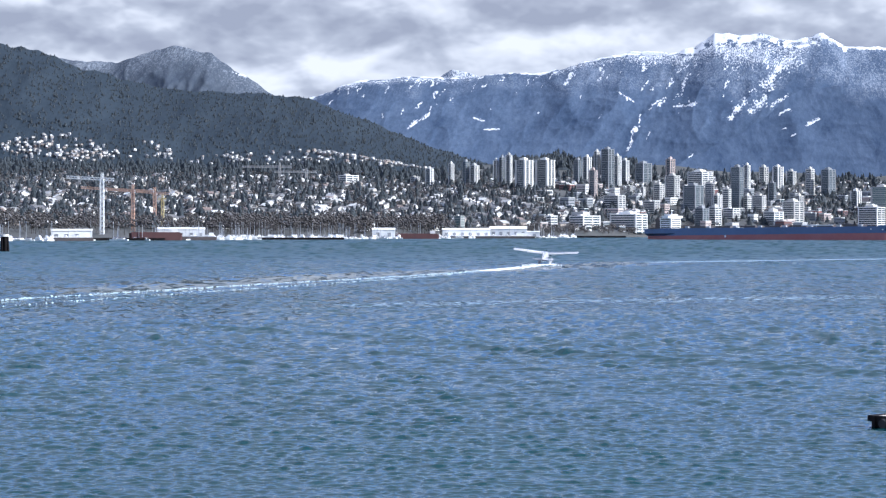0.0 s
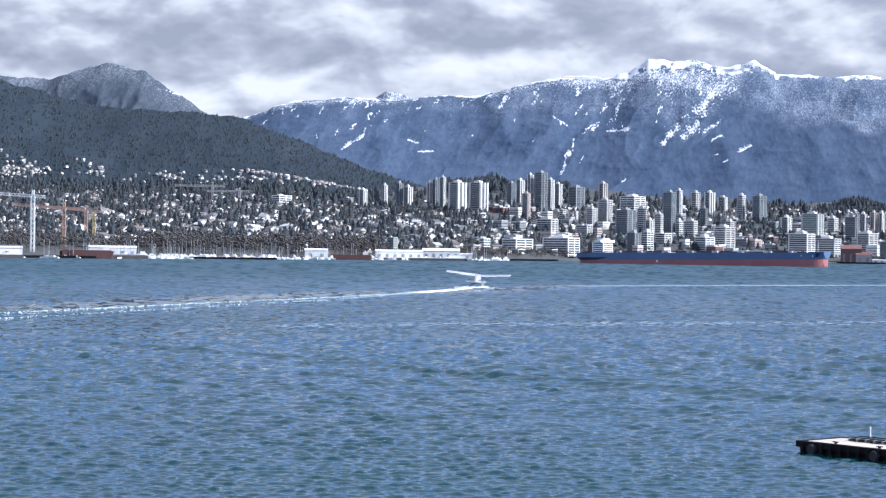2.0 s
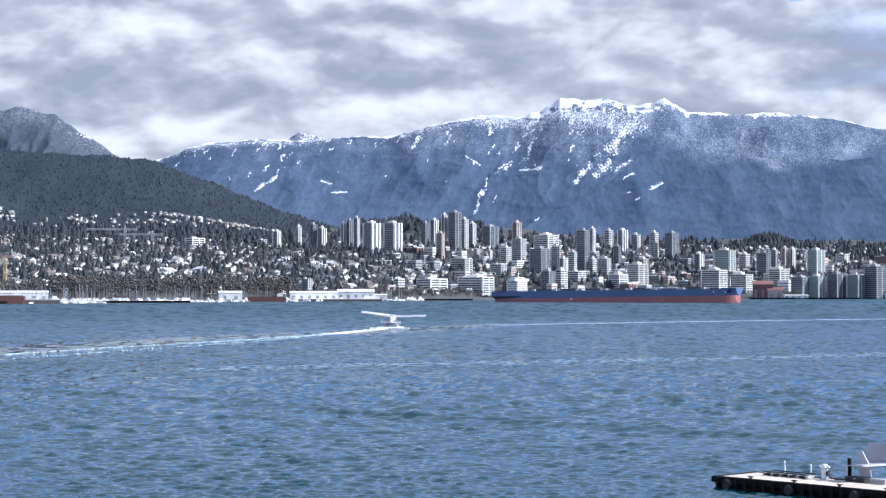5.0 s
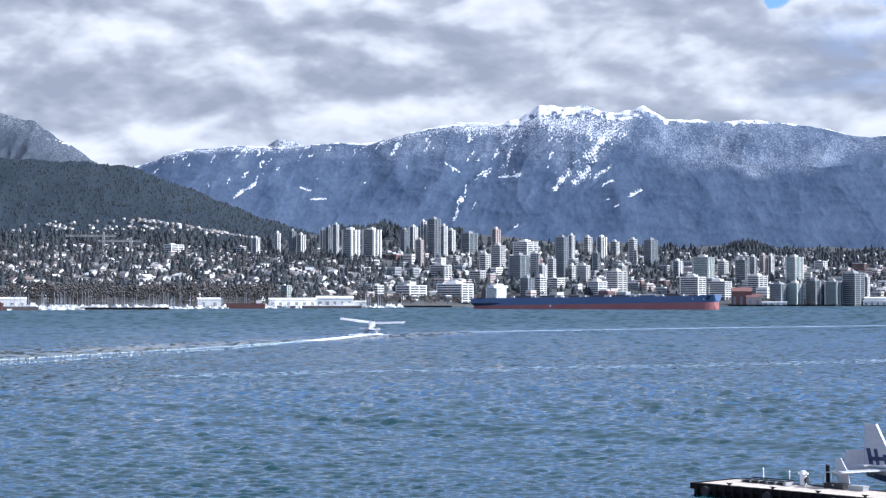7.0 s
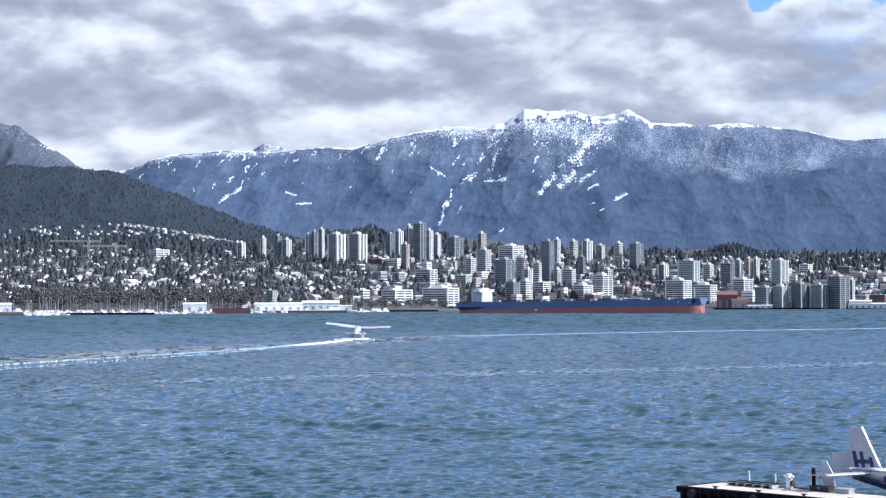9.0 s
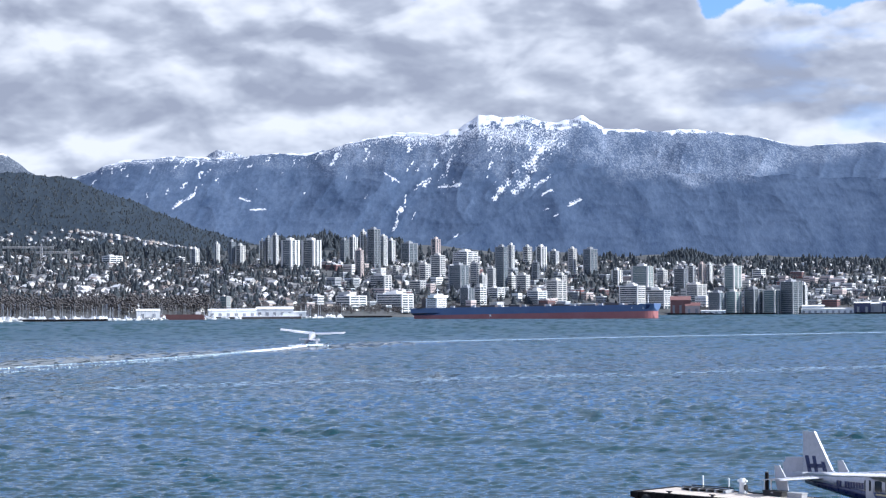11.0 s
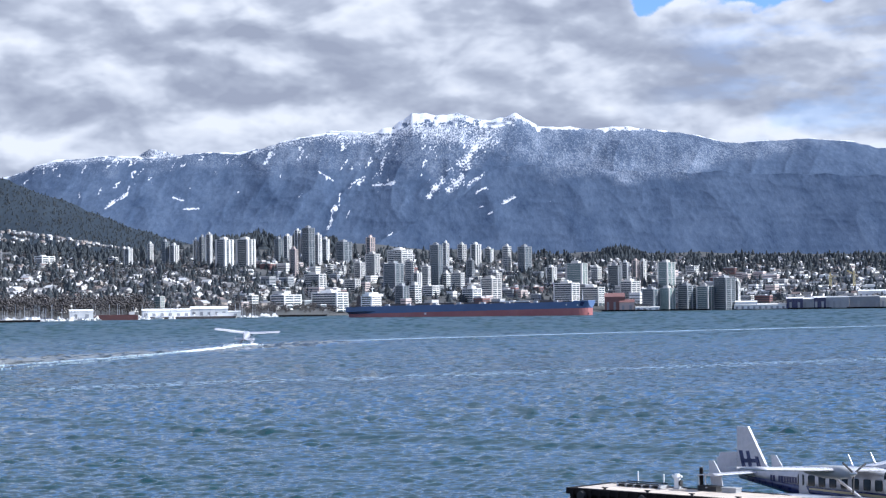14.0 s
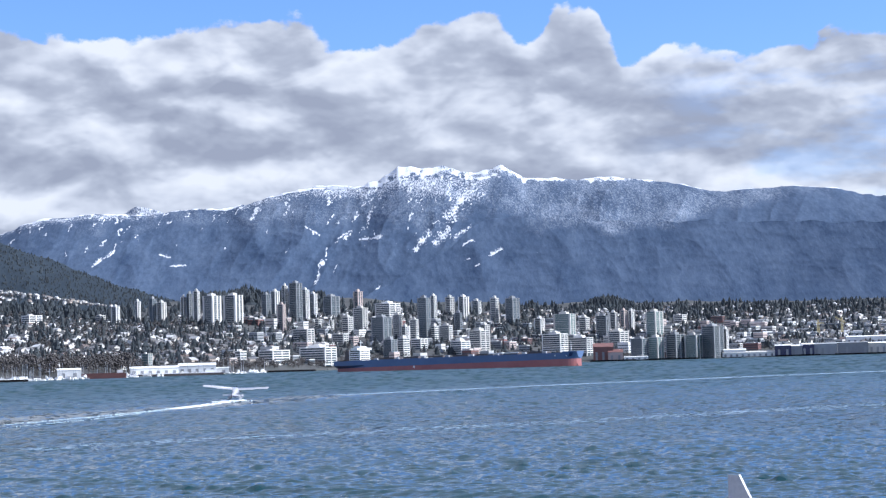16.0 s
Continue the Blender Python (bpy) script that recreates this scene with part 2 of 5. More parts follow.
def forest_slope(name, c1, c2, snow=False, grain=0.06):
    """Wooded mountainside: crowns as grain, gullies as broad drift; snow and frosted trees where the mesh says that they lie."""
    m = bpy.data.materials.new(name)
    m.use_nodes = True
    k = Nodes(m.node_tree)
    p = m.node_tree.nodes["Principled BSDF"]
    co = k.n("ShaderNodeTexCoord").outputs["Object"]
    sep = k.n("ShaderNodeSeparateXYZ")
    k.link(co, sep.inputs[0])
    stretched = k.xyz(sep.outputs[0], k.math("MULTIPLY", sep.outputs[1], 0.25), k.math("MULTIPLY", sep.outputs[2], 0.6))
    crowns, drift = k.noise(stretched, grain * 2.2, 5.0, 0.65), k.noise(stretched, 0.016, 6.0, 0.62)
    col = k.mix(k.span(k.math("ADD", k.math("MULTIPLY", crowns, 0.4), k.math("MULTIPLY", drift, 0.6)), 0.36, 0.64), c1, c2)
    if snow:
        lain, rime = k.n("ShaderNodeAttribute"), k.n("ShaderNodeAttribute")
        lain.attribute_name, rime.attribute_name = "snow", "frost"
        clumps = k.noise(stretched, grain * 5.0, 4.0, 0.6)
        frosted = k.math("MULTIPLY", k.span(k.math("ADD", clumps, k.math("MULTIPLY", drift, 0.5)), 0.66, 0.98, 0.05, 1.0, True), rime.outputs["Fac"])
        col = k.mix(k.math("MULTIPLY", frosted, 0.42), col, (0.46, 0.50, 0.57))
        lies = k.span(k.math("ADD", lain.outputs["Fac"], k.math("MULTIPLY", k.math("SUBTRACT", clumps, 0.5), 0.9)), 0.46, 0.80, 0.0, 1.0, True)
        col = k.mix(k.math("MULTIPLY", lies, 0.78), col, (0.76, 0.78, 0.82))
    k.link(col, p.inputs["Base Color"])
    p.inputs["Roughness"].default_value = 0.95
    p.inputs["Specular IOR Level"].default_value = 0.1
    node = k.n("ShaderNodeBump", Strength=0.5, Distance=2.0)
    k.link(crowns, node.inputs["Height"])
    k.link(node.outputs[0], p.inputs["Normal"])
    return m


# the blue haze of distance is mixed into these base colours
HILL = forest_slope("near_forest_hazed", (0.020, 0.029, 0.041), (0.032, 0.044, 0.058))
PEAK = forest_slope("peak_forest_hazed", (0.040, 0.052, 0.074), (0.072, 0.086, 0.110), True)
MOUNT = forest_slope("mountain_forest_hazed", (0.034, 0.056, 0.103), (0.086, 0.119, 0.182), True)


def water_surface():
    m = bpy.data.materials.new("sea_water")
    m.use_nodes = True
    k = Nodes(m.node_tree)
    p = m.node_tree.nodes["Principled BSDF"]
    co = k.n("ShaderNodeTexCoord").outputs["Object"]
    sep = k.n("ShaderNodeSeparateXYZ")
    k.link(co, sep.inputs[0])
    long_crests = k.xyz(k.math("MULTIPLY", sep.outputs[0], 0.62), sep.outputs[1], 0.0)
    ripples, gusts = k.noise(long_crests, 2.6, 4.0, 0.6), k.noise(co, 0.02, 3.0, 0.5)
    rough_here = k.n("ShaderNodeAttribute")
    rough_here.attribute_name = "chop"
    k.link(k.mix(k.span(gusts, 0.35, 0.65), (0.003, 0.033, 0.040), (0.004, 0.040, 0.048)), p.inputs["Base Color"])
    # waves too small to build make the open water rougher
    open_sea = k.math("SQRT", k.math("ADD", k.math("POWER", sep.outputs[0], 2.0), k.math("POWER", sep.outputs[1], 2.0)))
    k.link(k.math("MULTIPLY", k.span(open_sea, 150.0, 900.0, 0.03, 0.40), rough_here.outputs["Fac"]), p.inputs["Roughness"])
    p.inputs["IOR"].default_value = 1.5
    node = k.n("ShaderNodeBump", Strength=1.0, Distance=0.035)
    k.link(k.math("MULTIPLY", ripples, rough_here.outputs["Fac"]), node.inputs["Height"])
    # the slopes of waves too fine for the mesh
    tilt, sum_up, unit = k.n("ShaderNodeAttribute"), k.n("ShaderNodeVectorMath"), k.n("ShaderNodeVectorMath")
    tilt.attribute_name = "tilt"
    sum_up.operation, unit.operation = "ADD", "NORMALIZE"
    k.link(node.outputs[0], sum_up.inputs[0])
    k.link(tilt.outputs["Vector"], sum_up.inputs[1])
    k.link(sum_up.outputs[0], unit.inputs[0])
    k.link(unit.outputs[0], p.inputs["Normal"])
    return m


WATER = water_surface()

# ---- building blocks ----


class Solid:
    """Collects faces for one mesh."""

    def __init__(self):
        self.v, self.f, self.m = [], [], []

    def add(self, verts, faces, slot=0):
        n = len(self.v)
        self.v.extend(verts)
        self.f.extend([tuple(i + n for i in f) for f in faces])
        self.m.extend([slot] * len(faces))
        return self

    def box(self, x0, x1, y0, y1, z0, z1, slot=0):
        return self.add([(x0, y0, z0), (x1, y0, z0), (x1, y1, z0), (x0, y1, z0), (x0, y0, z1), (x1, y0, z1), (x1, y1, z1), (x0, y1, z1)],
                        [(3, 2, 1, 0), (4, 5, 6, 7), (0, 1, 5, 4), (1, 2, 6, 5), (2, 3, 7, 6), (3, 0, 4, 7)], slot)

    def bar(self, a, b, w, h=None, slot=0):
        """A beam from a to b, w wide and h deep."""
        a, b = Vector(a), Vector(b)
        h = h or w
        d = (b - a).normalized()
        s = d.cross(Vector((0, 0, 1)))
        s = s.normalized() if s.length > 1e-4 else Vector((1, 0, 0))
        u = s.cross(d)
        ring = [s * w / 2 + u * h / 2, -s * w / 2 + u * h / 2, -s * w / 2 - u * h / 2, s * w / 2 - u * h / 2]
        return self.add([tuple(a + r) for r in ring] + [tuple(b + r) for r in ring],
                        [(3, 2, 1, 0), (4, 5, 6, 7), (0, 1, 5, 4), (1, 2, 6, 5), (2, 3, 7, 6), (3, 0, 4, 7)], slot)

    def tube(self, a, b, r0, r1=None, n=8, slot=0):
        a, b = Vector(a), Vector(b)
        r1 = r0 if r1 is None else r1
        d = (b - a).normalized()
        s = d.cross(Vector((0, 0, 1)))
        s = s.normalized() if s.length > 1e-4 else Vector((1, 0, 0))
        u = s.cross(d)
        vs = [tuple(c + (s * math.cos(i * math.tau / n) + u * math.sin(i * math.tau / n)) * r) for c, r in ((a, r0), (b, r1)) for i in range(n)]
        fs = [(i, (i + 1) % n, n + (i + 1) % n, n + i) for i in range(n)] + [tuple(range(n))[::-1], tuple(range(n, 2 * n))]
        return self.add(vs, fs, slot)

    def loft(self, rings, slot=0, caps=True):
        """Skin over rings of equally many points."""
        n = len(rings[0])
        fs = [(r * n + i, r * n + (i + 1) % n, (r + 1) * n + (i + 1) % n, (r + 1) * n + i) for r in range(len(rings) - 1) for i in range(n)]
        if caps:
            fs += [tuple(range(n))[::-1], tuple(range((len(rings) - 1) * n, len(rings) * n))]
        return self.add([tuple(p) for ring in rings for p in ring], fs, slot)

    def mesh(self, name, mats, smooth=False):
        me = bpy.data.meshes.new(name)
        me.from_pydata(self.v, [], self.f)
        for mt in (mats if isinstance(mats, (list, tuple)) else [mats]):
            me.materials.append(mt)
        if len(me.materials) > 1:
            me.polygons.foreach_set("material_index", self.m)
        if smooth:
            me.polygons.foreach_set("use_smooth", [True] * len(me.polygons))
        bm = bmesh.new()
        bm.from_mesh(me)
        bmesh.ops.recalc_face_normals(bm, faces=bm.faces)
        bm.to_mesh(me)
        bm.free()
        return me


def part(name, solid, mat, parent, label="", smooth=False, at=None):
    ob = new(name, solid if isinstance(solid, bpy.types.Mesh) else solid.mesh(name, mat, smooth))
    ob.parent = parent
    if at is not None:
        ob.matrix_basis = at
    return tagged(ob, label)


def thing(name, m, label, category, group=""):
    ob = new(name)
    ob.empty_display_size = 0.5
    ob.matrix_basis = m
    return tagged(ob, label, category, group)


def curve(x, points):
    """A smooth line through (place, value) pairs."""
    xs, ys = [p[0] for p in points], [p[1] for p in points]
    return np.interp(x, xs, ys)


# ---- the lie of the land, by bearing from the viewpoint (degrees) and distance (metres) ----
SHORE = [(-30, 1700), (-18, 1800), (-11, 2000), (-6, 2250), (-2, 2450), (1, 2800), (8, 3050), (17, 3150), (30, 3200)]
WOODS_TOP = [(-30, 2.25), (-12, 2.05), (-8, 2.12), (-6, 1.82), (-4, 1.95), (-2.4, 2.05), (0.3, 1.95), (2.8, 1.78), (7, 1.62), (11, 1.56), (17, 1.45), (30, 1.45)]
BACK = 3850.0


def ground_z(az, r):
    s = np.clip((r - np.interp(az, *zip(*SHORE))) / (BACK - np.interp(az, *zip(*SHORE))), -0.2, 1.2)
    top = 10.5 + BACK * np.tan(np.radians(np.interp(az, *zip(*WOODS_TOP)))) - 12.0
    return np.where(s < 0, 2.5 + s * 120, 2.5 + (top - 2.5) * np.clip(s, 0, 1.2) ** 1.05)


# ---- end of the land ----


def bearing(x, y):
    return math.degrees(math.atan2(x, y)), math.hypot(x, y)


def ground_at(x, y):
    return float(ground_z(*bearing(x, y)))


def grid_mesh(name, X, Y, Zs, mat, smooth=True, snow=None, field="snow"):
    rows, cols = X.shape
    me = bpy.data.meshes.new(name)
    idx = np.arange(rows * cols).reshape(rows, cols)
    quads = np.stack([idx[:-1, :-1], idx[:-1, 1:], idx[1:, 1:], idx[1:, :-1]], -1).reshape(-1, 4)
    me.vertices.add(rows * cols)
    me.vertices.foreach_set("co", np.stack([X, Y, Zs], -1).astype(np.float32).ravel())
    me.loops.add(quads.size)
    me.loops.foreach_set("vertex_index", quads.astype(np.int32).ravel())
    me.polygons.add(len(quads))
    me.polygons.foreach_set("loop_start", np.arange(0, quads.size, 4, dtype=np.int32))
    if snow is not None:
        me.attributes.new(field, "FLOAT", "POINT").data.foreach_set("value", snow.astype(np.float32).ravel())
    me.update(calc_edges=True)
    me.polygons.foreach_set("use_smooth", np.full(len(quads), smooth))
    me.materials.append(mat)
    return me


def ripple(az, r, waves, seed):
    """Smooth random relief: sums of sines in bearing and distance."""
    rng = np.random.default_rng(seed)
    out = np.zeros(np.broadcast(az, r).shape)
    for wl, amp, n in waves:
        for _ in range(n):
            t, ph = rng.uniform(0, math.tau), rng.uniform(0, math.tau)
            out = out + amp / math.sqrt(n) * np.sin((az * math.cos(t) + r * math.sin(t)) * math.tau / wl + ph)
    return out


# ---- water: one sheet to the horizon, with real waves where the camera is near ----
def build_water():
    # rows lie even in the view downwards from the quay, closer together towards the shore
    near = 1.0 / np.linspace(1 / 74.0, 1 / 1050.0, 800)
    dist = np.concatenate([[0.01, 20, 50], near, np.exp(np.linspace(math.log(1090), math.log(4950), 50))])
    fan = np.concatenate([np.linspace(-180, -24, 27), np.linspace(-19.0, 18.0, 1080), np.linspace(24, 180, 27)])
    A, R = np.meshgrid(np.radians(fan), dist)
    X, Y = R * np.sin(A), R * np.cos(A)
    rng = np.random.default_rng(5)
    Zs = np.zeros_like(X)
    step = np.gradient(dist)[:, None]
    ahead = (A > radians(-19.1)) & (A < radians(18.1)) & (R > 73)
    group = np.clip(1.0 + ripple(X, Y * 0.3, [(40.0, 0.14, 6), (5.0, 0.14, 8)], 9), 0.5, 1.5)
    for i in range(96):
        wl = 0.45 * (2.8 / 0.45) ** (i / 95.0)
        t, ph = rng.normal(0.05, 0.55), rng.uniform(0, math.tau)
        steep = 0.054 * np.clip(1.5 - wl / np.maximum(10 * step, 1e-3), 0.2, 1)
        fade = np.clip((wl / np.maximum(step, 1e-3) - 1.6) / 1.4, 0, 1)
        Zs += fade * steep * wl / math.tau * np.sin((X * math.sin(t) + Y * math.cos(t)) * math.tau / wl + ph)
    gust = 0.95 + 0.22 * np.sin(X / 37 + 1.0 + 0.8 * np.sin(Y / 53)) * np.sin(Y / 29 + 0.5 * np.sin(X / 41))
    Zs = (np.exp(3.0 * np.clip(Zs, -0.4, 0.4)) - 1) / 3.0  # sharp crests, flat troughs
    calm = CALM(X, Y)
    Zs = np.where(ahead, Zs * gust * (0.6 + 0.4 * group) * calm, 0.0)
    Zs = Zs + np.where(ahead, BOAT_WAVES(X, Y), 0.0)
    chop = np.where(ahead, np.clip(calm * (0.6 + 0.4 * group), 0, 1.6), 1.0)
    me = grid_mesh("water", X, Y, Zs, WATER, snow=chop, field="chop")

    def flicker(across):
        """Random slopes, drawn out along the crests."""
        n = rng.normal(0, 1, X.shape)
        for kernel, axis in ((np.hanning(across), 1), ((0.35, 1.0, 0.35), 0)):
            kernel = np.array(kernel) / math.sqrt(sum(v * v for v in kernel))
            n = sum(w * np.roll(n, i - len(kernel) // 2, axis) for i, w in enumerate(kernel))
        return n

    grow = np.clip((R - 105) / 160, 0, 1) * chop
    slope = flicker(9) * 0.6 + flicker(17) * 0.6
    toward, aside = -grow * (0.075 + 0.145 * slope) - 0.028 * band(X, Y, SLICK_NEW, 17.0) - 0.16 * band(X, Y, SLICK_OLD, 1.0), grow * 0.06 * flicker(9)
    me.attributes.new("tilt", "FLOAT_VECTOR", "POINT").data.foreach_set("vector", np.stack([toward * np.sin(A) + aside * np.cos(A), toward * np.cos(A) - aside * np.sin(A), 0 * A], -1).astype(np.float32).ravel())
    tagged(new("water", me), "blue-grey choppy harbour water with small wind waves", "water", kind="structure")


def band(X, Y, pts, half):
    """Nearness to a line of points on the water, from 0 to 1."""
    out = np.zeros_like(X)
    for (x0, y0), (x1, y1) in zip(pts, pts[1:]):
        dx, dy = x1 - x0, y1 - y0
        t = np.clip(((X - x0) * dx + (Y - y0) * dy) / (dx * dx + dy * dy), 0, 1)
        d = np.hypot(X - x0 - t * dx, Y - y0 - t * dy)
        out = np.maximum(out, np.clip(1.4 - d / half, 0, 1))
    return out


SLICK_OLD = [(-52.2, 212.3), (-42.7, 202.8), (-26.5, 188.0), (-9.0, 167.9), (9.5, 151.7), (27.9, 133.8)]
SLICK_NEW = [(-84.4, 328.0), (-80.8, 353.7), (-62.0, 440.0), (-27.6, 515.4), (8.3, 622.1)]


def CALM(X, Y):
    """The smooth tracks that boats have left: the waves are lower there."""
    return 1.0 - 0.85 * np.minimum(band(X, Y, SLICK_NEW, 17.0), 1.0)


def BOAT_WAVES(X, Y):
    """Long low swells that an earlier boat has sent across."""
    k = band(X, Y, SLICK_OLD, 1.6)
    return 0.22 * k * k * (3 - 2 * np.minimum(k, 1)) - 0.10 * band(X, Y - 4.5, SLICK_OLD, 1.6)


build_water()

# ---- land ----
def build_ground():
    az = np.linspace(-28, 28, 300)
    s = np.concatenate([[-0.06, -0.01, 0.0], np.linspace(0.004, 1.1, 60)])
    A, S = np.meshgrid(az, s)
    shore = np.interp(A, *zip(*SHORE))
    R = shore + S * (BACK - shore)
    Zs = ground_z(A, R) + np.where(S > 0.02, ripple(A, R / 100, [(3.0, 2.2, 4), (1.1, 1.0, 4)], 3), 0)
    Zs = np.where(S < -0.001, -4.0, Zs)
    X, Y = R * np.sin(np.radians(A)), R * np.cos(np.radians(A))
    tagged(new("ground", grid_mesh("ground", X, Y, Zs, SOIL)), "dark wooded town slope rising from the harbour shore", "ground", kind="structure")


build_ground()


def lumps(x, y, seed):
    """Smooth random values from 0 to 1 on a lattice of unit cells."""
    xi, yi = np.floor(x).astype(np.int64), np.floor(y).astype(np.int64)
    fx, fy = x - xi, y - yi
    fx, fy = fx * fx * (3 - 2 * fx), fy * fy * (3 - 2 * fy)

    def corner(i, j):
        h = (i * 374761393 + j * 668265263 + seed * 69069) & 0xFFFFFFFF
        h = ((h ^ (h >> 13)) * 1274126177) & 0xFFFFFFFF
        return ((h ^ (h >> 16)) & 0xFFFF) / 65535.0

    lo = corner(xi, yi) * (1 - fx) + corner(xi + 1, yi) * fx
    hi = corner(xi, yi + 1) * (1 - fx) + corner(xi + 1, yi + 1) * fx
    return lo * (1 - fy) + hi * fy


def ridges(x, y, seed, octaves=5, gain=0.5):
    """Sharp branching crests with rounded valleys between, from 0 to about 1."""
    out, amp, total, weight = 0.0, 1.0, 0.0, 1.0
    for i in range(octaves):
        n = (1 - np.abs(2 * lumps(x * 2 ** i + 7.3 * i, y * 2 ** i + 3.1 * i, seed + i) - 1)) ** 2
        out = out + amp * n * weight
        weight = np.clip(n * 1.6, 0, 1)
        total += amp
        amp *= gain
    return out / total


def massif(name, ridge, r_foot, r_top, mat, label, deep, wide, seed, foot_el=1.2, snow=None, frost=None, lines=None, cols=420, rows=120, lean=0.4, level=None):
    """A mountain: ridge is its skyline as (bearing, elevation angle) pairs; the slope climbs to it from r_foot to r_top. Its spurs are deep metres high, wide degrees apart and lean as they climb."""
    az = np.linspace(ridge[0][0], ridge[-1][0], cols)
    t = np.concatenate([np.linspace(0, 1, rows), [1.08, 1.25]])
    A, T = np.meshgrid(az, t)
    line = np.interp(az, *zip(*ridge))
    width = max(int(cols * 1.6 / (az[-1] - az[0])), 3)
    soft_line = np.convolve(np.pad(line, width, mode="edge"), np.hanning(2 * width + 1) / np.hanning(2 * width + 1).sum(), mode="valid")
    sharp = np.clip(T, 0, 1) ** 5
    crest = soft_line[None, :] * (1 - sharp) + line[None, :] * sharp
    el = foot_el + (crest - foot_el) * np.where(T <= 1, 1 - (1 - np.minimum(T, 1)) ** 1.25, 1 - 0.10 * (T - 1) / 0.25)
    # spurs and gullies run slantwise down the slope and deepen in the middle of it
    u = A - lean * el + 0.45 * lumps(A * 0.9, el * 0.6, seed + 40)
    spur = ridges(u / wide, el * 0.5, seed, 4, 0.42) + 0.25 * ridges(u / wide * 3.1, el * 2.2, seed + 9, 3)
    far = np.minimum(T, 1.25) if level is None else (el - foot_el) / (level - foot_el) + np.clip(T - 1, 0, 0.25)
    R = r_foot + (r_top - r_foot) * far - deep * (spur - 0.5) * np.sin(np.clip(T, 0, 1) * math.pi * 0.93) ** 0.7
    notch = ripple(A, T * 0, [(1.1, 0.035, 5), (0.42, 0.016, 6), (0.15, 0.004, 6)], seed + 1)
    el = el + notch * np.clip(T * 8 - 7, 0, 1)
    Zs = 10.5 + R * np.tan(np.radians(el))
    X, Y = R * np.sin(np.radians(A)), R * np.cos(np.radians(A))
    lies = None
    if snow is not None:
        lies = snow(A, el, T, spur)
        bend = ripple(A, el, [(0.5, 0.035, 5), (0.16, 0.02, 6)], seed + 5)
        bite = 0.72 + ripple(A, el, [(0.30, 0.15, 5), (0.09, 0.18, 6), (0.05, 0.12, 6)], seed + 6)
        for x0, e0, x1, e1, half in lines or ():
            dx, dy = x1 - x0, e1 - e0
            q = np.clip(((A + bend - x0) * dx + (el - e0) * dy) / (dx * dx + dy * dy), 0, 1)
            d = np.hypot(A + bend - x0 - q * dx, el - e0 - q * dy)
            lies = np.maximum(lies, 0.92 * bite + 0.13 - 0.34 * d / half)
    me = grid_mesh(name, X, Y, Zs, mat, snow=lies)
    if frost is not None:
        me.attributes.new("frost", "FLOAT", "POINT").data.foreach_set("value", np.clip(frost(A, el), 0, 1).astype(np.float32).ravel())
    return tagged(new(name, me), label, "mountain")


MAIN_RIDGE = [(-10.5, 3.2), (-8.87, 3.91), (-8.2, 4.2), (-7.56, 4.37), (-6.07, 4.52), (-4.91, 4.45), (-3.08, 4.63), (-2.25, 4.57), (-1.08, 4.92), (0.26, 5.14), (1.6, 5.14),
              (2.27, 5.34), (2.85, 5.77), (3.6, 5.64), (4.19, 5.73), (4.93, 5.5), (5.93, 5.65), (6.59, 5.29), (8.24, 5.22), (9.87, 5.18), (10.68, 5.07), (11.81, 4.76),
              (12.76, 4.70), (14.21, 4.78), (15.66, 4.63), (16.62, 4.43), (18, 4.2), (24, 3.8)]
HILL_RIDGE = [(-26, 6.0), (-18, 5.35), (-16.62, 5.07), (-15.66, 4.66), (-13.88, 4.23), (-12.41, 4.03), (-10.28, 4.0), (-8.95, 3.79), (-7.45, 3.24), (-5.94, 2.61), (-4.6, 2.15), (-3.2, 1.8), (-2.0, 1.5)]
PEAK_RIDGE = [(-24, 5.0), (-18, 5.0), (-16.3, 4.92), (-14.7, 4.84), (-13.73, 5.17), (-12.84, 5.38), (-11.94, 5.11), (-11.03, 4.56), (-10.28, 4.05), (-9.2, 3.5), (-8.2, 3.0)]
# gullies that hold snow: bearing and elevation angle of both ends, half width
GULLIES = [(-6.15, 3.02, -5.55, 3.38, 0.05), (-5.5, 3.40, -5.45, 3.62, 0.03), (0.30, 2.35, 0.55, 2.95, 0.035), (0.55, 2.95, 0.70, 3.38, 0.03), (0.95, 3.55, 1.35, 3.85, 0.03),
           (1.85, 3.95, 2.05, 4.45, 0.05), (1.7, 3.6, 2.3, 3.68, 0.05), (3.3, 3.3, 3.7, 3.75, 0.09), (3.9, 3.45, 4.3, 3.85, 0.10), (4.35, 4.2, 4.75, 4.85, 0.14), (4.5, 3.6, 4.95, 3.9, 0.06),
           (5.6, 3.12, 5.85, 3.26, 0.07), (5.05, 2.72, 5.2, 2.8, 0.03), (-3.9, 2.95, -3.5, 2.98, 0.025), (-4.2, 3.3, -3.9, 3.2, 0.03), (-1.5, 4.3, -1.35, 4.6, 0.05), (-0.55, 4.4, -0.4, 4.65, 0.04),
           (0.0, 4.1, 0.5, 3.75, 0.03)]

rng = np.random.default_rng(17)
for _ in range(150):  # small snow chutes strewn over the upper slopes
    a0 = rng.choice([rng.uniform(-8.5, 1.5), rng.uniform(0.2, 5.6), rng.uniform(2.0, 5.4)])
    e0 = np.interp(a0, *zip(*MAIN_RIDGE)) - abs(rng.normal(0.1, 0.6 if a0 < 1 else 0.9))
    fall = rng.uniform(0.05, 0.26)
    GULLIES.append((a0, e0, a0 - fall * rng.normal(0.45, 0.35), e0 - fall, rng.uniform(0.008, 0.024)))


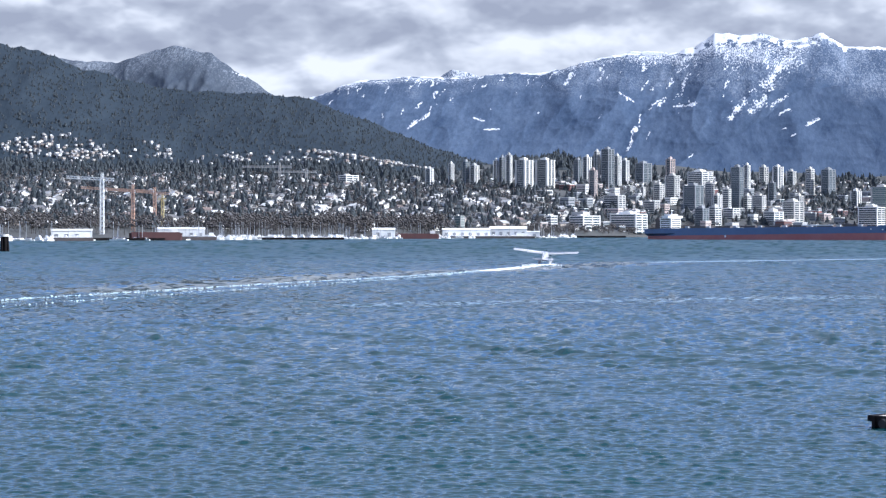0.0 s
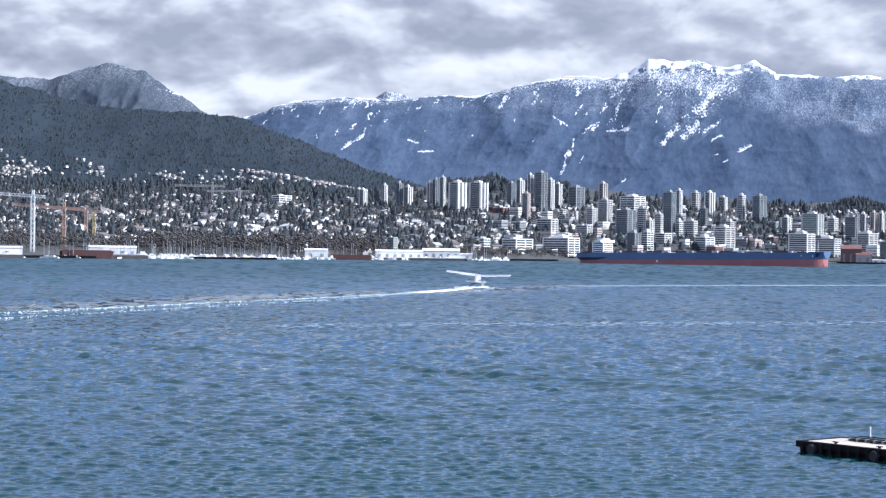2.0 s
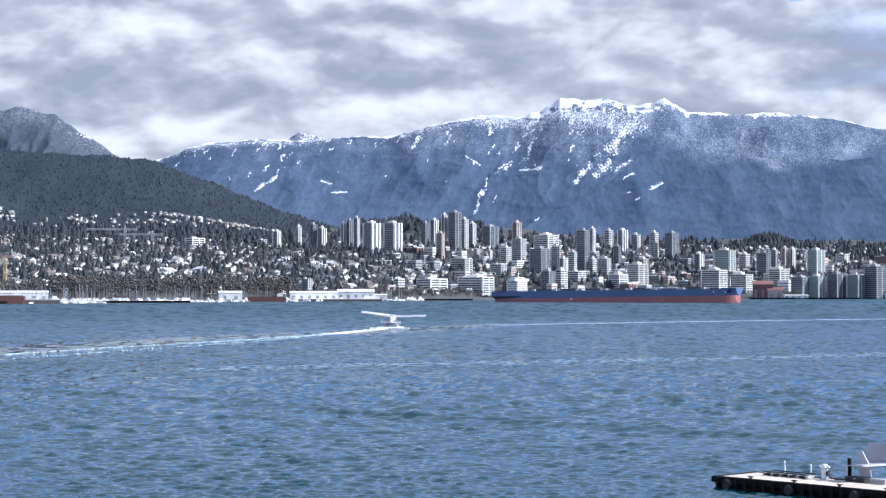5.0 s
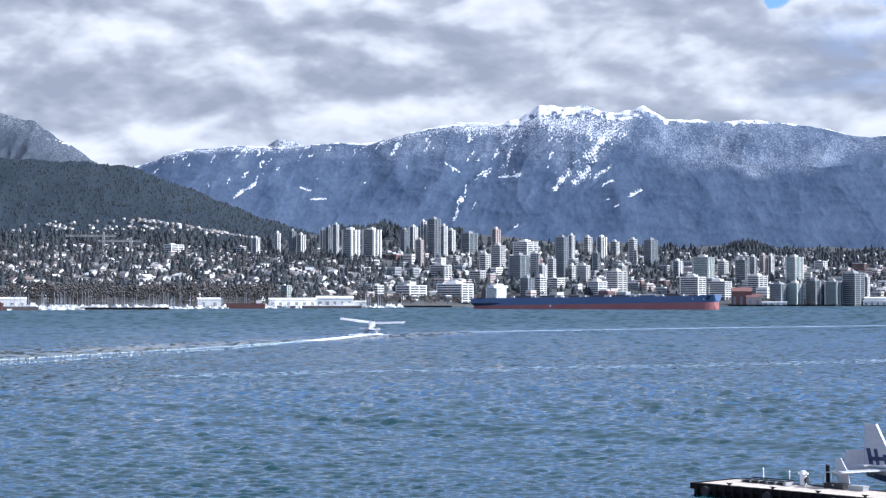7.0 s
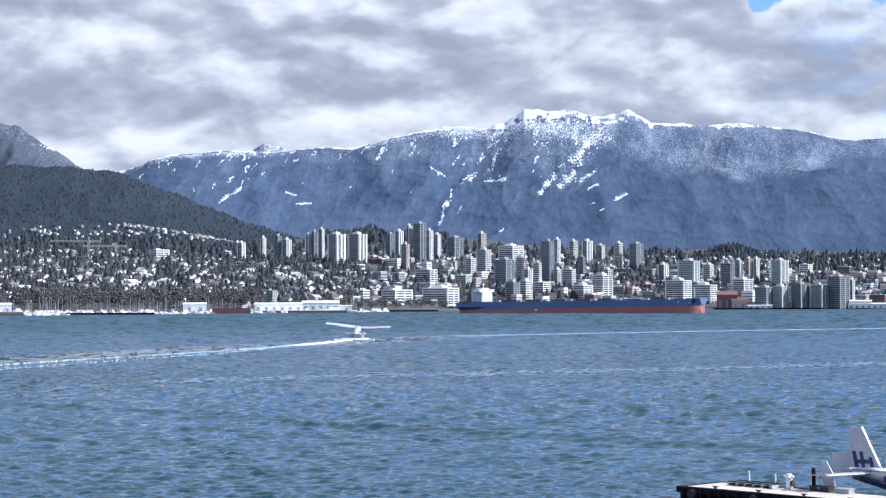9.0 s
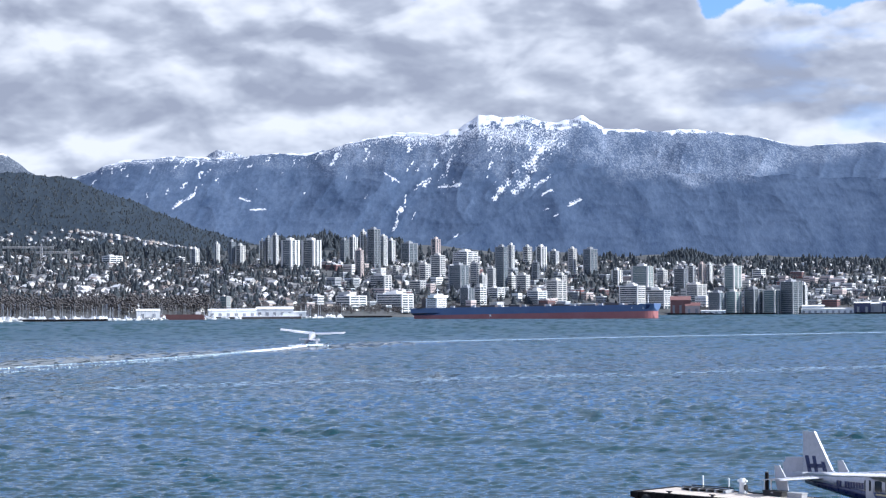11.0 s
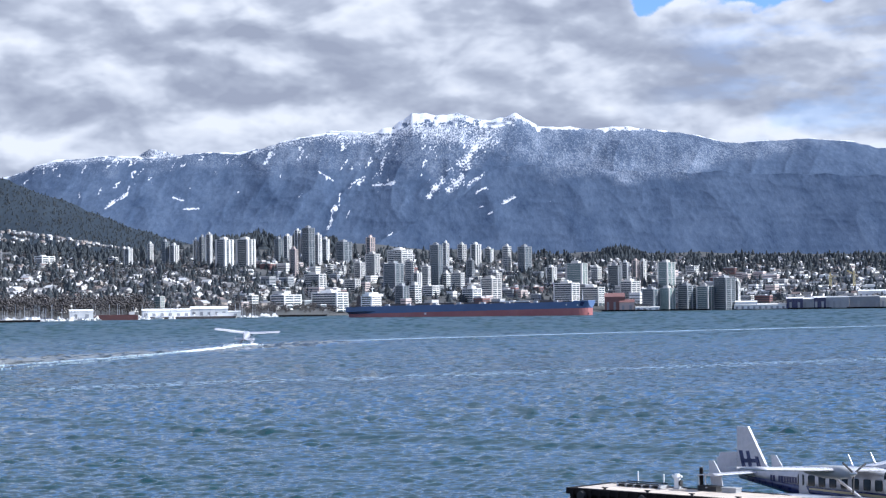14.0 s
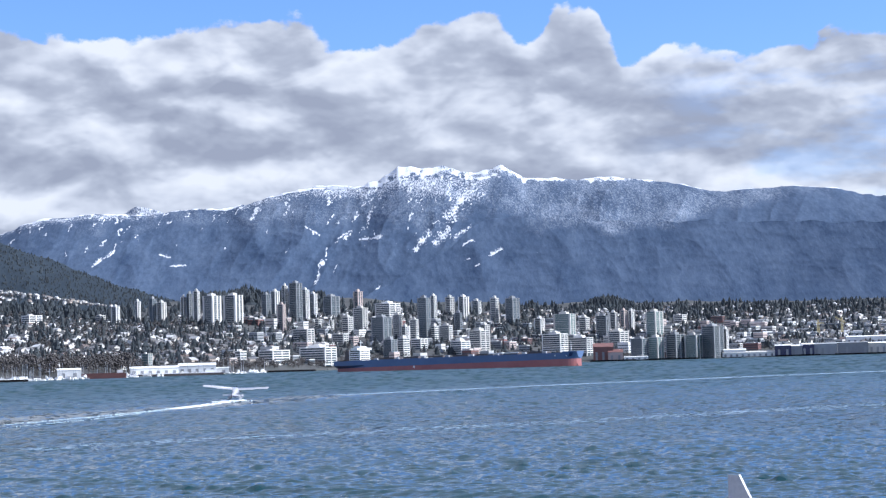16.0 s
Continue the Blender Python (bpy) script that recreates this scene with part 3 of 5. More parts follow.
def main_snow(A, el, T, spur):
    """Snow: caps on the summits, a thin cover under the skyline, more on the crests than in the woods."""
    below = np.interp(A, *zip(*MAIN_RIDGE)) - el
    cap = np.interp(A, [1.6, 2.3, 2.8, 3.5, 4.1, 4.8, 5.8, 6.6, 8.0, 10.2, 10.8], [0.04, 0.30, 0.44, 0.30, 0.36, 0.22, 0.36, 0.17, 0.13, 0.11, 0.0])
    cap = cap * np.clip(0.85 + ripple(A, el * 0.6, [(0.9, 0.20, 5), (0.35, 0.18, 6), (0.14, 0.10, 6)], 71), 0.25, 1.5)
    upper = np.interp(A, [-9, -7, -2, 1, 2.6, 4, 5.5, 6.5, 8, 17], [0.58, 0.58, 0.58, 0.62, 0.74, 0.74, 0.60, 0.30, 0.2, 0.0])
    reach = np.interp(A, [-9, 0, 2.5, 5, 7, 9, 17], [0.30, 0.45, 1.3, 1.6, 0.6, 0.4, 0.3])
    cover = upper * (0.7 + 0.75 * (spur - 0.4)) * np.clip(1.25 - below / reach, 0, 1)
    return np.where(below < cap, 0.92 - 0.40 * below / np.maximum(cap, 0.01) + 0.75 * (lumps(A * 7, el * 10, 5) - 0.5), np.clip(cover, 0, 0.62))


def main_frost(A, el):
    """Frosted trees above a ragged line that falls to the east."""
    line = np.interp(A, [-9, -2, 2, 4.2, 5.2, 6.5, 9, 12, 14, 16, 18], [3.9, 4.0, 3.9, 3.7, 4.25, 3.75, 3.45, 3.75, 4.25, 4.6, 4.8]) + 0.5 * (lumps(A * 1.3, el * 2.2, 3) - 0.5) + 0.25 * (lumps(A * 4, el * 6, 4) - 0.5)
    return np.clip((el - line) / 0.35, 0, 1) * np.interp(A, [-9, 3, 5.5, 8, 14, 17], [0.5, 0.6, 0.9, 1.0, 0.9, 0.3])


# the slopes carry their distance haze as colour, in MOUNT, PEAK and HILL
massif("mountain", MAIN_RIDGE, 4000, 4700, MOUNT, "long haze-blue forested mountain ridge with snow caps and snowy gullies", 42, 2.1, 11, snow=main_snow, frost=main_frost, lines=GULLIES, cols=1150, rows=200)
SPUR_RIDGE = [(0.9, 1.5), (2.0, 2.0), (3.0, 2.55), (4.2, 3.2), (4.9, 3.75), (5.4, 4.08), (6.2, 4.15), (8.0, 4.05), (10, 3.85), (13, 3.80), (17, 3.6), (24, 3.4)]
massif("mountain", SPUR_RIDGE, 3890, 4200, MOUNT, "dark haze-blue forested spur in front of the mountain ridge", 18, 2.6, 61, snow=lambda A, el, T, spur: 0.0 * A, frost=main_frost,
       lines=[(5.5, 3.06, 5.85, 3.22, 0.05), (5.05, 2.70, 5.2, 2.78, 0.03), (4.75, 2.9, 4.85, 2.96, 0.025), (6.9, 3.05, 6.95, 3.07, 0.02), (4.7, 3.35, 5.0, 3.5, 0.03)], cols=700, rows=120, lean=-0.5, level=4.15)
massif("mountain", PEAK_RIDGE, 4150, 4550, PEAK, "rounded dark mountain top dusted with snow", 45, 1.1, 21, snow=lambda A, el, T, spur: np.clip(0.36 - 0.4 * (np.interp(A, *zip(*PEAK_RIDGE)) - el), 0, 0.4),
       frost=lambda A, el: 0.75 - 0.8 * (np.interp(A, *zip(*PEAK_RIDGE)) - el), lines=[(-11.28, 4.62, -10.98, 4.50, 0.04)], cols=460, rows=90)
FAR_RIDGE = [(-6.4, 4.0), (-5.3, 4.45), (-4.85, 4.74), (-4.45, 4.62), (-3.9, 4.45), (-2.2, 4.3), (-0.6, 4.85), (0.4, 5.19), (1.0, 5.20), (1.6, 5.12), (2.3, 4.7)]
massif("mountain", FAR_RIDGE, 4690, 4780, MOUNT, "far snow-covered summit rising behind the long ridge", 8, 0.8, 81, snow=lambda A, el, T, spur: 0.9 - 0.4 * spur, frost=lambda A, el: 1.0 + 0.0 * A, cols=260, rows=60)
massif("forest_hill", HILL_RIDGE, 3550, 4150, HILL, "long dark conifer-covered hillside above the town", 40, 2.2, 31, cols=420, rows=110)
bpy.data.objects["forest_hill"]["category"] = "hill"

# ---- town: towers, blocks, houses, trees ----
STYLES = {  # core, piers, slabs
    "pier": (GLAZING, FACADE, CONCRETE), "glass": (GLAZING, GREYWALL, GREYWALL), "pink": (GLAZING, PINK, PINK), "conc": (GLAZING, CONCRETE, CONCRETE),
    "band": (GLAZING, FACADE, FACADE), "green": (GREENGLASS, CONCRETE, CONCRETE)}
WORDS = {"pier": "pale high-rise apartment tower with white piers and balconies", "glass": "dark glazed high-rise tower with grey floor edges",
         "pink": "pinkish concrete high-rise apartment tower", "conc": "grey concrete apartment block with window bands",
         "band": "white block with long horizontal window bands", "green": "greenish glazed apartment block on the slope"}


def apartment_tower(x, y, w, d, h, style, turn):
    """A tower of h metres over the slope, its corner to the water; w and d are its sides."""
    core, pier, slab = STYLES[style]
    z = ground_at(x, y) - 4.0
    b = thing("apartment_tower" if h > 30 else "apartment_block", pose(x, y, z, rz=turn), WORDS[style], "building", "buildings of the town")
    top = h + 4.0
    inset = 0.35
    part("wall", Solid().box(-w / 2 + inset, w / 2 - inset, -d / 2 + inset, d / 2 - inset, 0, top - 0.6), core, b)
    thick, step = (1.35, 3.4) if style in ("band", "conc") else (0.55, 3.1)
    n = max(int(top / step), 1)
    floor = Solid().box(-w / 2, w / 2, -d / 2, d / 2, 0, thick).mesh("floor_slab", slab)
    for i in range(n):
        part("floor_slab", floor, None, b, at=pose(0, 0, top - 0.2 - thick - i * step))
    wide = {"pier": 0.15, "pink": 0.14, "glass": 0.07, "conc": 0.08, "green": 0.10, "band": 0.05}[style]
    shaft = Solid().box(-w * wide / 2, w * wide / 2, -d * wide / 2 - 0.001, d * wide / 2, 0, top).mesh("pier", pier)
    for sx, sy in ((-1, -1), (1, -1), (1, 1), (-1, 1), (1, 0.1)):
        part("pier", shaft, None, b, at=pose(sx * (w / 2 - w * wide / 2 + 0.12), sy * (d / 2 - d * wide / 2 + 0.12), 0))
    if h > 20:
        part("penthouse", Solid().box(-w * 0.24, w * 0.2, -d * 0.26, d * 0.22, top - 0.3, top + 3.2).box(-w * 0.1, w * 0.08, -d * 0.1, d * 0.1, top + 3.0, top + 4.6), pier, b)
    else:
        part("roof_plant", Solid().box(-w * 0.3, -w * 0.05, -d * 0.2, d * 0.15, top - 0.3, top + 1.6), pier, b)
    return b


apartment_tower(-328, 3394, 11.8, 9.1, 29.7, "pier", -36)
apartment_tower(-288, 3376, 6.2, 7.8, 38.4, "pier", -41)
apartment_tower(-260, 3347, 9.1, 8.9, 42.9, "glass", -45)
apartment_tower(-245, 3343, 11.3, 12.7, 36.1, "pier", -35)
apartment_tower(-208, 3350, 6.7, 7.5, 43.0, "pier", -35)
apartment_tower(-197, 3347, 7.4, 7.8, 48.8, "glass", -48)
apartment_tower(-184, 3320, 9.5, 6.7, 54.2, "pier", -33)
apartment_tower(-154, 3237, 20.7, 23.1, 50.0, "pier", -35)
apartment_tower(-121, 3288, 26.6, 20.5, 47.9, "pier", -36)
apartment_tower(-69, 3486, 10.7, 12.7, 40.7, "glass", -38)
apartment_tower(-54, 3541, 11.8, 11.6, 43.4, "pier", -45)
apartment_tower(-39, 3227, 11.6, 8.1, 44.2, "pink", -33)
apartment_tower(-35, 3457, 7.9, 7.8, 60.5, "pier", -45)
apartment_tower(-16, 3444, 17.1, 15.5, 67.3, "glass", -42)
apartment_tower(1, 3496, 9.8, 10.9, 53.0, "pier", -35)
apartment_tower(15, 3537, 12.3, 9.4, 43.3, "pier", -36)
apartment_tower(49, 3582, 19.2, 24.1, 37.6, "glass", -41)
apartment_tower(100, 3648, 10.8, 13.6, 43.6, "pink", -41)
apartment_tower(95, 3348, 20.1, 15.5, 41.0, "conc", -36)
apartment_tower(153, 3595, 34.9, 31.7, 28.3, "band", -42)
apartment_tower(125, 3189, 23.5, 26.4, 41.8, "glass", -35)
apartment_tower(154, 3248, 13.2, 9.2, 41.7, "conc", -33)
apartment_tower(163, 3172, 10.6, 10.4, 29.6, "pier", -45)
apartment_tower(179, 3196, 12.2, 8.6, 39.1, "conc", -33)
apartment_tower(198, 3230, 17.2, 13.2, 72.5, "glass", -36)
apartment_tower(230, 3468, 9.0, 8.2, 55.6, "pier", -42)
apartment_tower(275, 3679, 12.3, 12.0, 34.3, "conc", -45)
apartment_tower(292, 3566, 13.6, 14.3, 45.8, "pier", -48)
apartment_tower(268, 3392, 11.3, 7.9, 33.6, "glass", -33)
apartment_tower(327, 3696, 15.9, 11.1, 25.9, "pier", -33)
apartment_tower(349, 3559, 11.4, 12.7, 44.6, "conc", -35)
apartment_tower(380, 3542, 17.8, 18.7, 46.5, "glass", -48)
apartment_tower(232, 3208, 19.2, 13.4, 29.9, "conc", -33)
apartment_tower(275, 3070, 24.3, 23.8, 37.6, "conc", -45)
apartment_tower(128, 2951, 14.7, 16.5, 30.1, "glass", -35)
apartment_tower(149, 2964, 13.1, 13.8, 32.0, "band", -48)
apartment_tower(181, 3099, 18.5, 20.8, 18.1, "band", -35)
apartment_tower(242, 3040, 22.2, 21.7, 23.0, "band", -45)
apartment_tower(407, 3362, 13.4, 15.0, 29.4, "pier", -35)
apartment_tower(442, 3293, 31.5, 22.0, 45.1, "green", -33)
apartment_tower(399, 3095, 33.6, 25.9, 33.4, "band", -36)
apartment_tower(442, 3112, 35.0, 24.5, 26.3, "band", -33)
apartment_tower(509, 3301, 19.7, 13.8, 40.4, "glass", -33)
apartment_tower(541, 3383, 12.1, 8.5, 36.5, "pier", -33)
apartment_tower(559, 3383, 9.2, 9.0, 39.5, "pink", -45)
apartment_tower(573, 3383, 6.6, 8.8, 38.5, "pier", -44)
apartment_tower(599, 3302, 21.3, 22.3, 45.2, "green", -48)
apartment_tower(511, 3150, 22.1, 27.8, 31.2, "conc", -41)
apartment_tower(524, 3025, 21.5, 19.6, 31.8, "glass", -42)
apartment_tower(550, 3026, 18.9, 18.5, 33.5, "green", -45)
apartment_tower(581, 3027, 18.8, 25.0, 37.1, "glass", -44)
apartment_tower(610, 3027, 20.5, 23.0, 35.3, "green", -35)
apartment_tower(641, 3027, 24.4, 25.6, 48.5, "glass", -48)
apartment_tower(665, 3044, 7.3, 8.2, 41.7, "pier", -35)
apartment_tower(-44, 2688, 29.7, 31.2, 17.2, "band", -48)
apartment_tower(17, 2796, 44.1, 30.9, 23.6, "band", -33)
apartment_tower(-86, 2581, 10.4, 10.9, 16.6, "band", -48)
apartment_tower(-434, 3125, 19.4, 25.8, 17.3, "band", -44)
apartment_tower(-199, 2450, 11.7, 8.2, 15.7, "green", -33)
apartment_tower(-355, 3408, 12.1, 11.8, 15.9, "conc", -45)
apartment_tower(22, 3331, 8.0, 8.9, 17.5, "conc", -35)
apartment_tower(45, 3319, 5.1, 6.1, 19.4, "pier", -38)
apartment_tower(71, 3283, 13.1, 14.7, 30.6, "conc", -35)
apartment_tower(215, 3229, 9.7, 10.2, 26.4, "band", -48)
apartment_tower(307, 3321, 12.4, 12.2, 21.3, "conc", -45)
apartment_tower(491, 3397, 13.6, 15.2, 27.7, "conc", -35)
apartment_tower(678, 3476, 17.3, 19.4, 18.2, "band", -35)
apartment_tower(55, 3102, 22.2, 15.6, 19.9, "conc", -33)
apartment_tower(-4, 3058, 29.2, 20.5, 22.3, "conc", -33)


def block(x, y, w, d, h, wall, turn, n=3):
    """A low apartment or shop block with a parapet and window strips."""
    z = ground_at(x, y) - 3.0
    b = thing("low_block", pose(x, y, z, rz=turn), "low pale flat-roofed town block with window strips", "building", "low blocks of the town")
    part("wall", Solid().box(-w / 2, w / 2, -d / 2, d / 2, 0, h + 3), wall, b)
    part("roof", Solid().box(-w / 2 - 0.3, w / 2 + 0.3, -d / 2 - 0.3, d / 2 + 0.3, h + 3, h + 3.6), WHITE, b)
    strip = Solid().box(-w * 0.46, w * 0.46, -d / 2 - 0.08, -d / 2 + 0.1, 0, 1.3).box(w / 2 - 0.1, w / 2 + 0.08, -d * 0.44, d * 0.44, 0, 1.3).mesh("window", GLAZING)
    for i in range(n):
        part("window", strip, None, b, at=pose(0, 0, 4.2 + i * (h - 1.6) / n))
    return b


def land_points(rng, n, az_lo, az_hi, s_lo, s_hi):
    """n places on the slope between two bearings; s runs from the shore (0) to the upper woods (1)."""
    az = rng.uniform(az_lo, az_hi, n)
    s = rng.uniform(s_lo, s_hi, n)
    shore = np.interp(az, *zip(*SHORE))
    r = shore + s * (BACK - shore)
    return az, r, s


rng = np.random.default_rng(8)
for a, r, s in zip(*land_points(rng, 200, -2.5, 13.5, 0.02, 0.66)):
    block(r * math.sin(radians(a)), r * math.cos(radians(a)), rng.uniform(9, 28), rng.uniform(8, 18), rng.choice([5, 6, 9, 9, 12, 15]),
          [FACADE, CONCRETE, GREYWALL, FACADE, PINK, BRICKRED][rng.integers(6)], rng.uniform(-50, -28), 3)
for a, r, s in zip(*land_points(rng, 75, 12.5, 19.0, 0.02, 0.6)):
    block(r * math.sin(radians(a)), r * math.cos(radians(a)), rng.uniform(10, 32), rng.uniform(8, 18), rng.choice([5, 6, 8]), [WHITE, CONCRETE, GREYWALL][rng.integers(3)], rng.uniform(-50, -28), 2)


def house_mesh(w, d, h, rise):
    """Walls and a gabled roof with eaves."""
    wall = Solid().add([(-w / 2, -d / 2, 0), (w / 2, -d / 2, 0), (w / 2, d / 2, 0), (-w / 2, d / 2, 0), (-w / 2, -d / 2, h), (w / 2, -d / 2, h), (w / 2, d / 2, h), (-w / 2, d / 2, h), (0, -d / 2, h + rise), (0, d / 2, h + rise)],
                       [(0, 1, 5, 8, 4), (1, 2, 6, 5), (2, 3, 7, 9, 6), (3, 0, 4, 7)])
    e, t = 0.6, 0.35
    roof = Solid()
    for s in (-1, 1):
        low, ridge = (s * (w / 2 + e), h - rise * e / (w / 2)), (0, h + rise)
        vs = [(low[0], -d / 2 - e, low[1]), (ridge[0], -d / 2 - e, ridge[1]), (ridge[0], d / 2 + e, ridge[1]), (low[0], d / 2 + e, low[1])]
        roof.add(vs + [(a, b, c + t) for a, b, c in vs], [(0, 1, 2, 3), (7, 6, 5, 4), (0, 4, 5, 1), (1, 5, 6, 2), (2, 6, 7, 3), (3, 7, 4, 0)])
    return wall, roof


HOUSES = []
for w, d, h, rise in ((9, 12, 5.5, 2.6), (11, 10, 6.5, 3.0), (8, 11, 3.5, 2.4), (12, 15, 6, 3.2)):
    wall, roof = house_mesh(w, d, h, rise)
    HOUSES.append((wall, roof, wall.mesh("wall", HOUSE_WALL), roof.mesh("roof", HOUSE_ROOF), Solid().box(-w * 0.32, -w * 0.08, -d / 2 - 0.06, -d / 2 + 0.05, 1.0, 2.5).box(w * 0.08, w * 0.32, -d / 2 - 0.06, -d / 2 + 0.05, 1.0, 2.5).mesh("window", GLAZING)))


def house(x, y, kind, turn):
    b = thing("house", pose(x, y, ground_at(x, y) - 0.8, rz=turn), "small pale gabled house among trees on the slope", "house", "houses of the town")
    part("wall", HOUSES[kind][2], None, b)
    part("roof", HOUSES[kind][3], None, b)
    part("window", HOUSES[kind][4], None, b)
    return b


def more_houses():
    """The houses past the nearest few hundred, in one mesh."""
    rng = np.random.default_rng(77)
    far = Solid()
    spots = []
    for n, a0, a1, s0, s1 in ((1500, -19, -1, 0.10, 0.80), (260, -19, -6.5, 0.80, 1.0), (620, -1, 10, 0.25, 0.92), (1100, 8, 19, 0.20, 0.97)):
        spots += list(zip(*land_points(rng, n, a0, a1, s0, s1)))
    for a, r, s in spots:
        x, y = r * math.sin(radians(a)), r * math.cos(radians(a))
        z, turn = ground_at(x, y) - 0.8, radians(rng.choice([-40, 50, -35, 45]) + rng.normal(0, 6))
        c, q = math.cos(turn), math.sin(turn)
        wall, roof = HOUSES[rng.integers(4)][:2]
        k = rng.uniform(0.45, 0.8)
        for slot, sol in ((0, wall), (1, roof)):
            far.add([(x + k * (p[0] * c - p[1] * q), y + k * (p[0] * q + p[1] * c), z + k * p[2]) for p in sol.v], sol.f, slot)
    tagged(new("far_houses", far.mesh("far_houses", [HOUSE_WALL, HOUSE_ROOF])), "hundreds of small pale and dark-roofed houses up the slope", "houses", kind="stuff")


for a, r, s in zip(*land_points(rng, 200, -18.5, -1.0, 0.06, 0.45)):
    house(r * math.sin(radians(a)), r * math.cos(radians(a)), rng.integers(4), rng.choice([-40, 50]) + rng.normal(0, 6))
for a, r, s in zip(*land_points(rng, 90, 9.0, 18.5, 0.12, 0.4)):
    house(r * math.sin(radians(a)), r * math.cos(radians(a)), rng.integers(4), rng.choice([-40, 50]) + rng.normal(0, 6))
more_houses()


def conifer(sol, x, y, z, h, rng):
    """A ragged spire of three skirts of boughs on a stem."""
    r = h * rng.uniform(0.30, 0.55)
    lean = rng.normal(0, 0.02 * h, 2)
    for lo, hi, k in ((0.10, 0.55, 1.0), (0.35, 0.80, 0.72), (0.62, 1.0, 0.45)):
        n = 6
        turn = rng.uniform(0, 1)
        ring = [(x + lean[0] * lo + r * k * rng.uniform(0.7, 1.2) * math.cos((i + turn) * math.tau / n), y + lean[1] * lo + r * k * rng.uniform(0.7, 1.2) * math.sin((i + turn) * math.tau / n), z + h * (lo + rng.uniform(-0.03, 0.05))) for i in range(n)]
        sol.add(ring + [(x + lean[0] * hi, y + lean[1] * hi, z + h * hi)], [(i, (i + 1) % n, n) for i in range(n)])


def round_tree(sol, x, y, z, h, rng):
    """A bare crown: clumps of twigs about forked limbs."""
    sol.tube((x, y, z), (x, y, z + h * 0.5), h * 0.025, h * 0.015, 4)
    for _ in range(16):
        a, q = rng.uniform(0, math.tau), h * rng.uniform(0.05, 0.36)
        c = (x + q * math.cos(a), y + q * math.sin(a), z + h * rng.uniform(0.4, 0.9))
        k = h * rng.uniform(0.05, 0.10)
        vs = [(c[0] + k * rng.uniform(0.6, 1.3) * dx, c[1] + k * rng.uniform(0.6, 1.3) * dy, c[2] + k * rng.uniform(0.6, 1.3) * dz) for dx, dy, dz in ((1, 0, 0), (0, 1, 0), (-1, 0, 0), (0, -1, 0), (0, 0, 1), (0, 0, -1))]
        sol.add(vs, [(0, 1, 4), (1, 2, 4), (2, 3, 4), (3, 0, 4), (1, 0, 5), (2, 1, 5), (3, 2, 5), (0, 3, 5)])


def quick_mesh(sol, name, mat):
    me = bpy.data.meshes.new(name)
    me.from_pydata(sol.v, [], sol.f)
    me.materials.append(mat)
    return me


def plant_woods():
    rng = np.random.default_rng(19)
    trees, bare = Solid(), Solid()
    for n, a0, a1, s0, s1, lo, hi in ((1900, -19, 19, 0.88, 1.05, 4, 15), (3300, -19, -2, 0.08, 0.95, 6, 18), (2400, -2, 19, 0.12, 0.95, 6, 18), (1200, -19, -5, 0.75, 0.98, 10, 24), (380, 9, 19, 0.7, 0.98, 8, 20), (500, -3.4, 0.6, 0.92, 1.0, 18, 30)):
        for a, r, s in zip(*land_points(rng, n, a0, a1, s0, s1)):
            x, y = r * math.sin(radians(a)), r * math.cos(radians(a))
            conifer(trees, x, y, ground_at(x, y) - 1, lo + (hi - lo) * rng.uniform() ** 1.5, rng)
    for n, a0, a1, s0, s1, lo, hi in ((1500, -19, -2, 0.03, 0.8, 7, 14), (260, -12, -5, 0.02, 0.10, 14, 22), (700, -2, 19, 0.05, 0.85, 7, 13), (160, -19, -12, 0.03, 0.12, 12, 18), (240, -3, 3, 0.01, 0.07, 7, 13), (90, 9, 16, 0.01, 0.05, 6, 10)):
        for a, r, s in zip(*land_points(rng, n, a0, a1, s0, s1)):
            x, y = r * math.sin(radians(a)), r * math.cos(radians(a))
            round_tree(bare, x, y, ground_at(x, y) - 1, rng.uniform(lo, hi), rng)
    tagged(new("conifer_woods", quick_mesh(trees, "conifer_woods", CONIFER)), "dark conifers, blued by painted haze, standing through the town and above it", "trees", kind="stuff")
    tagged(new("bare_woods", quick_mesh(bare, "bare_woods", BARE)), "brownish bare winter trees among the houses", "trees", kind="stuff")


plant_woods()


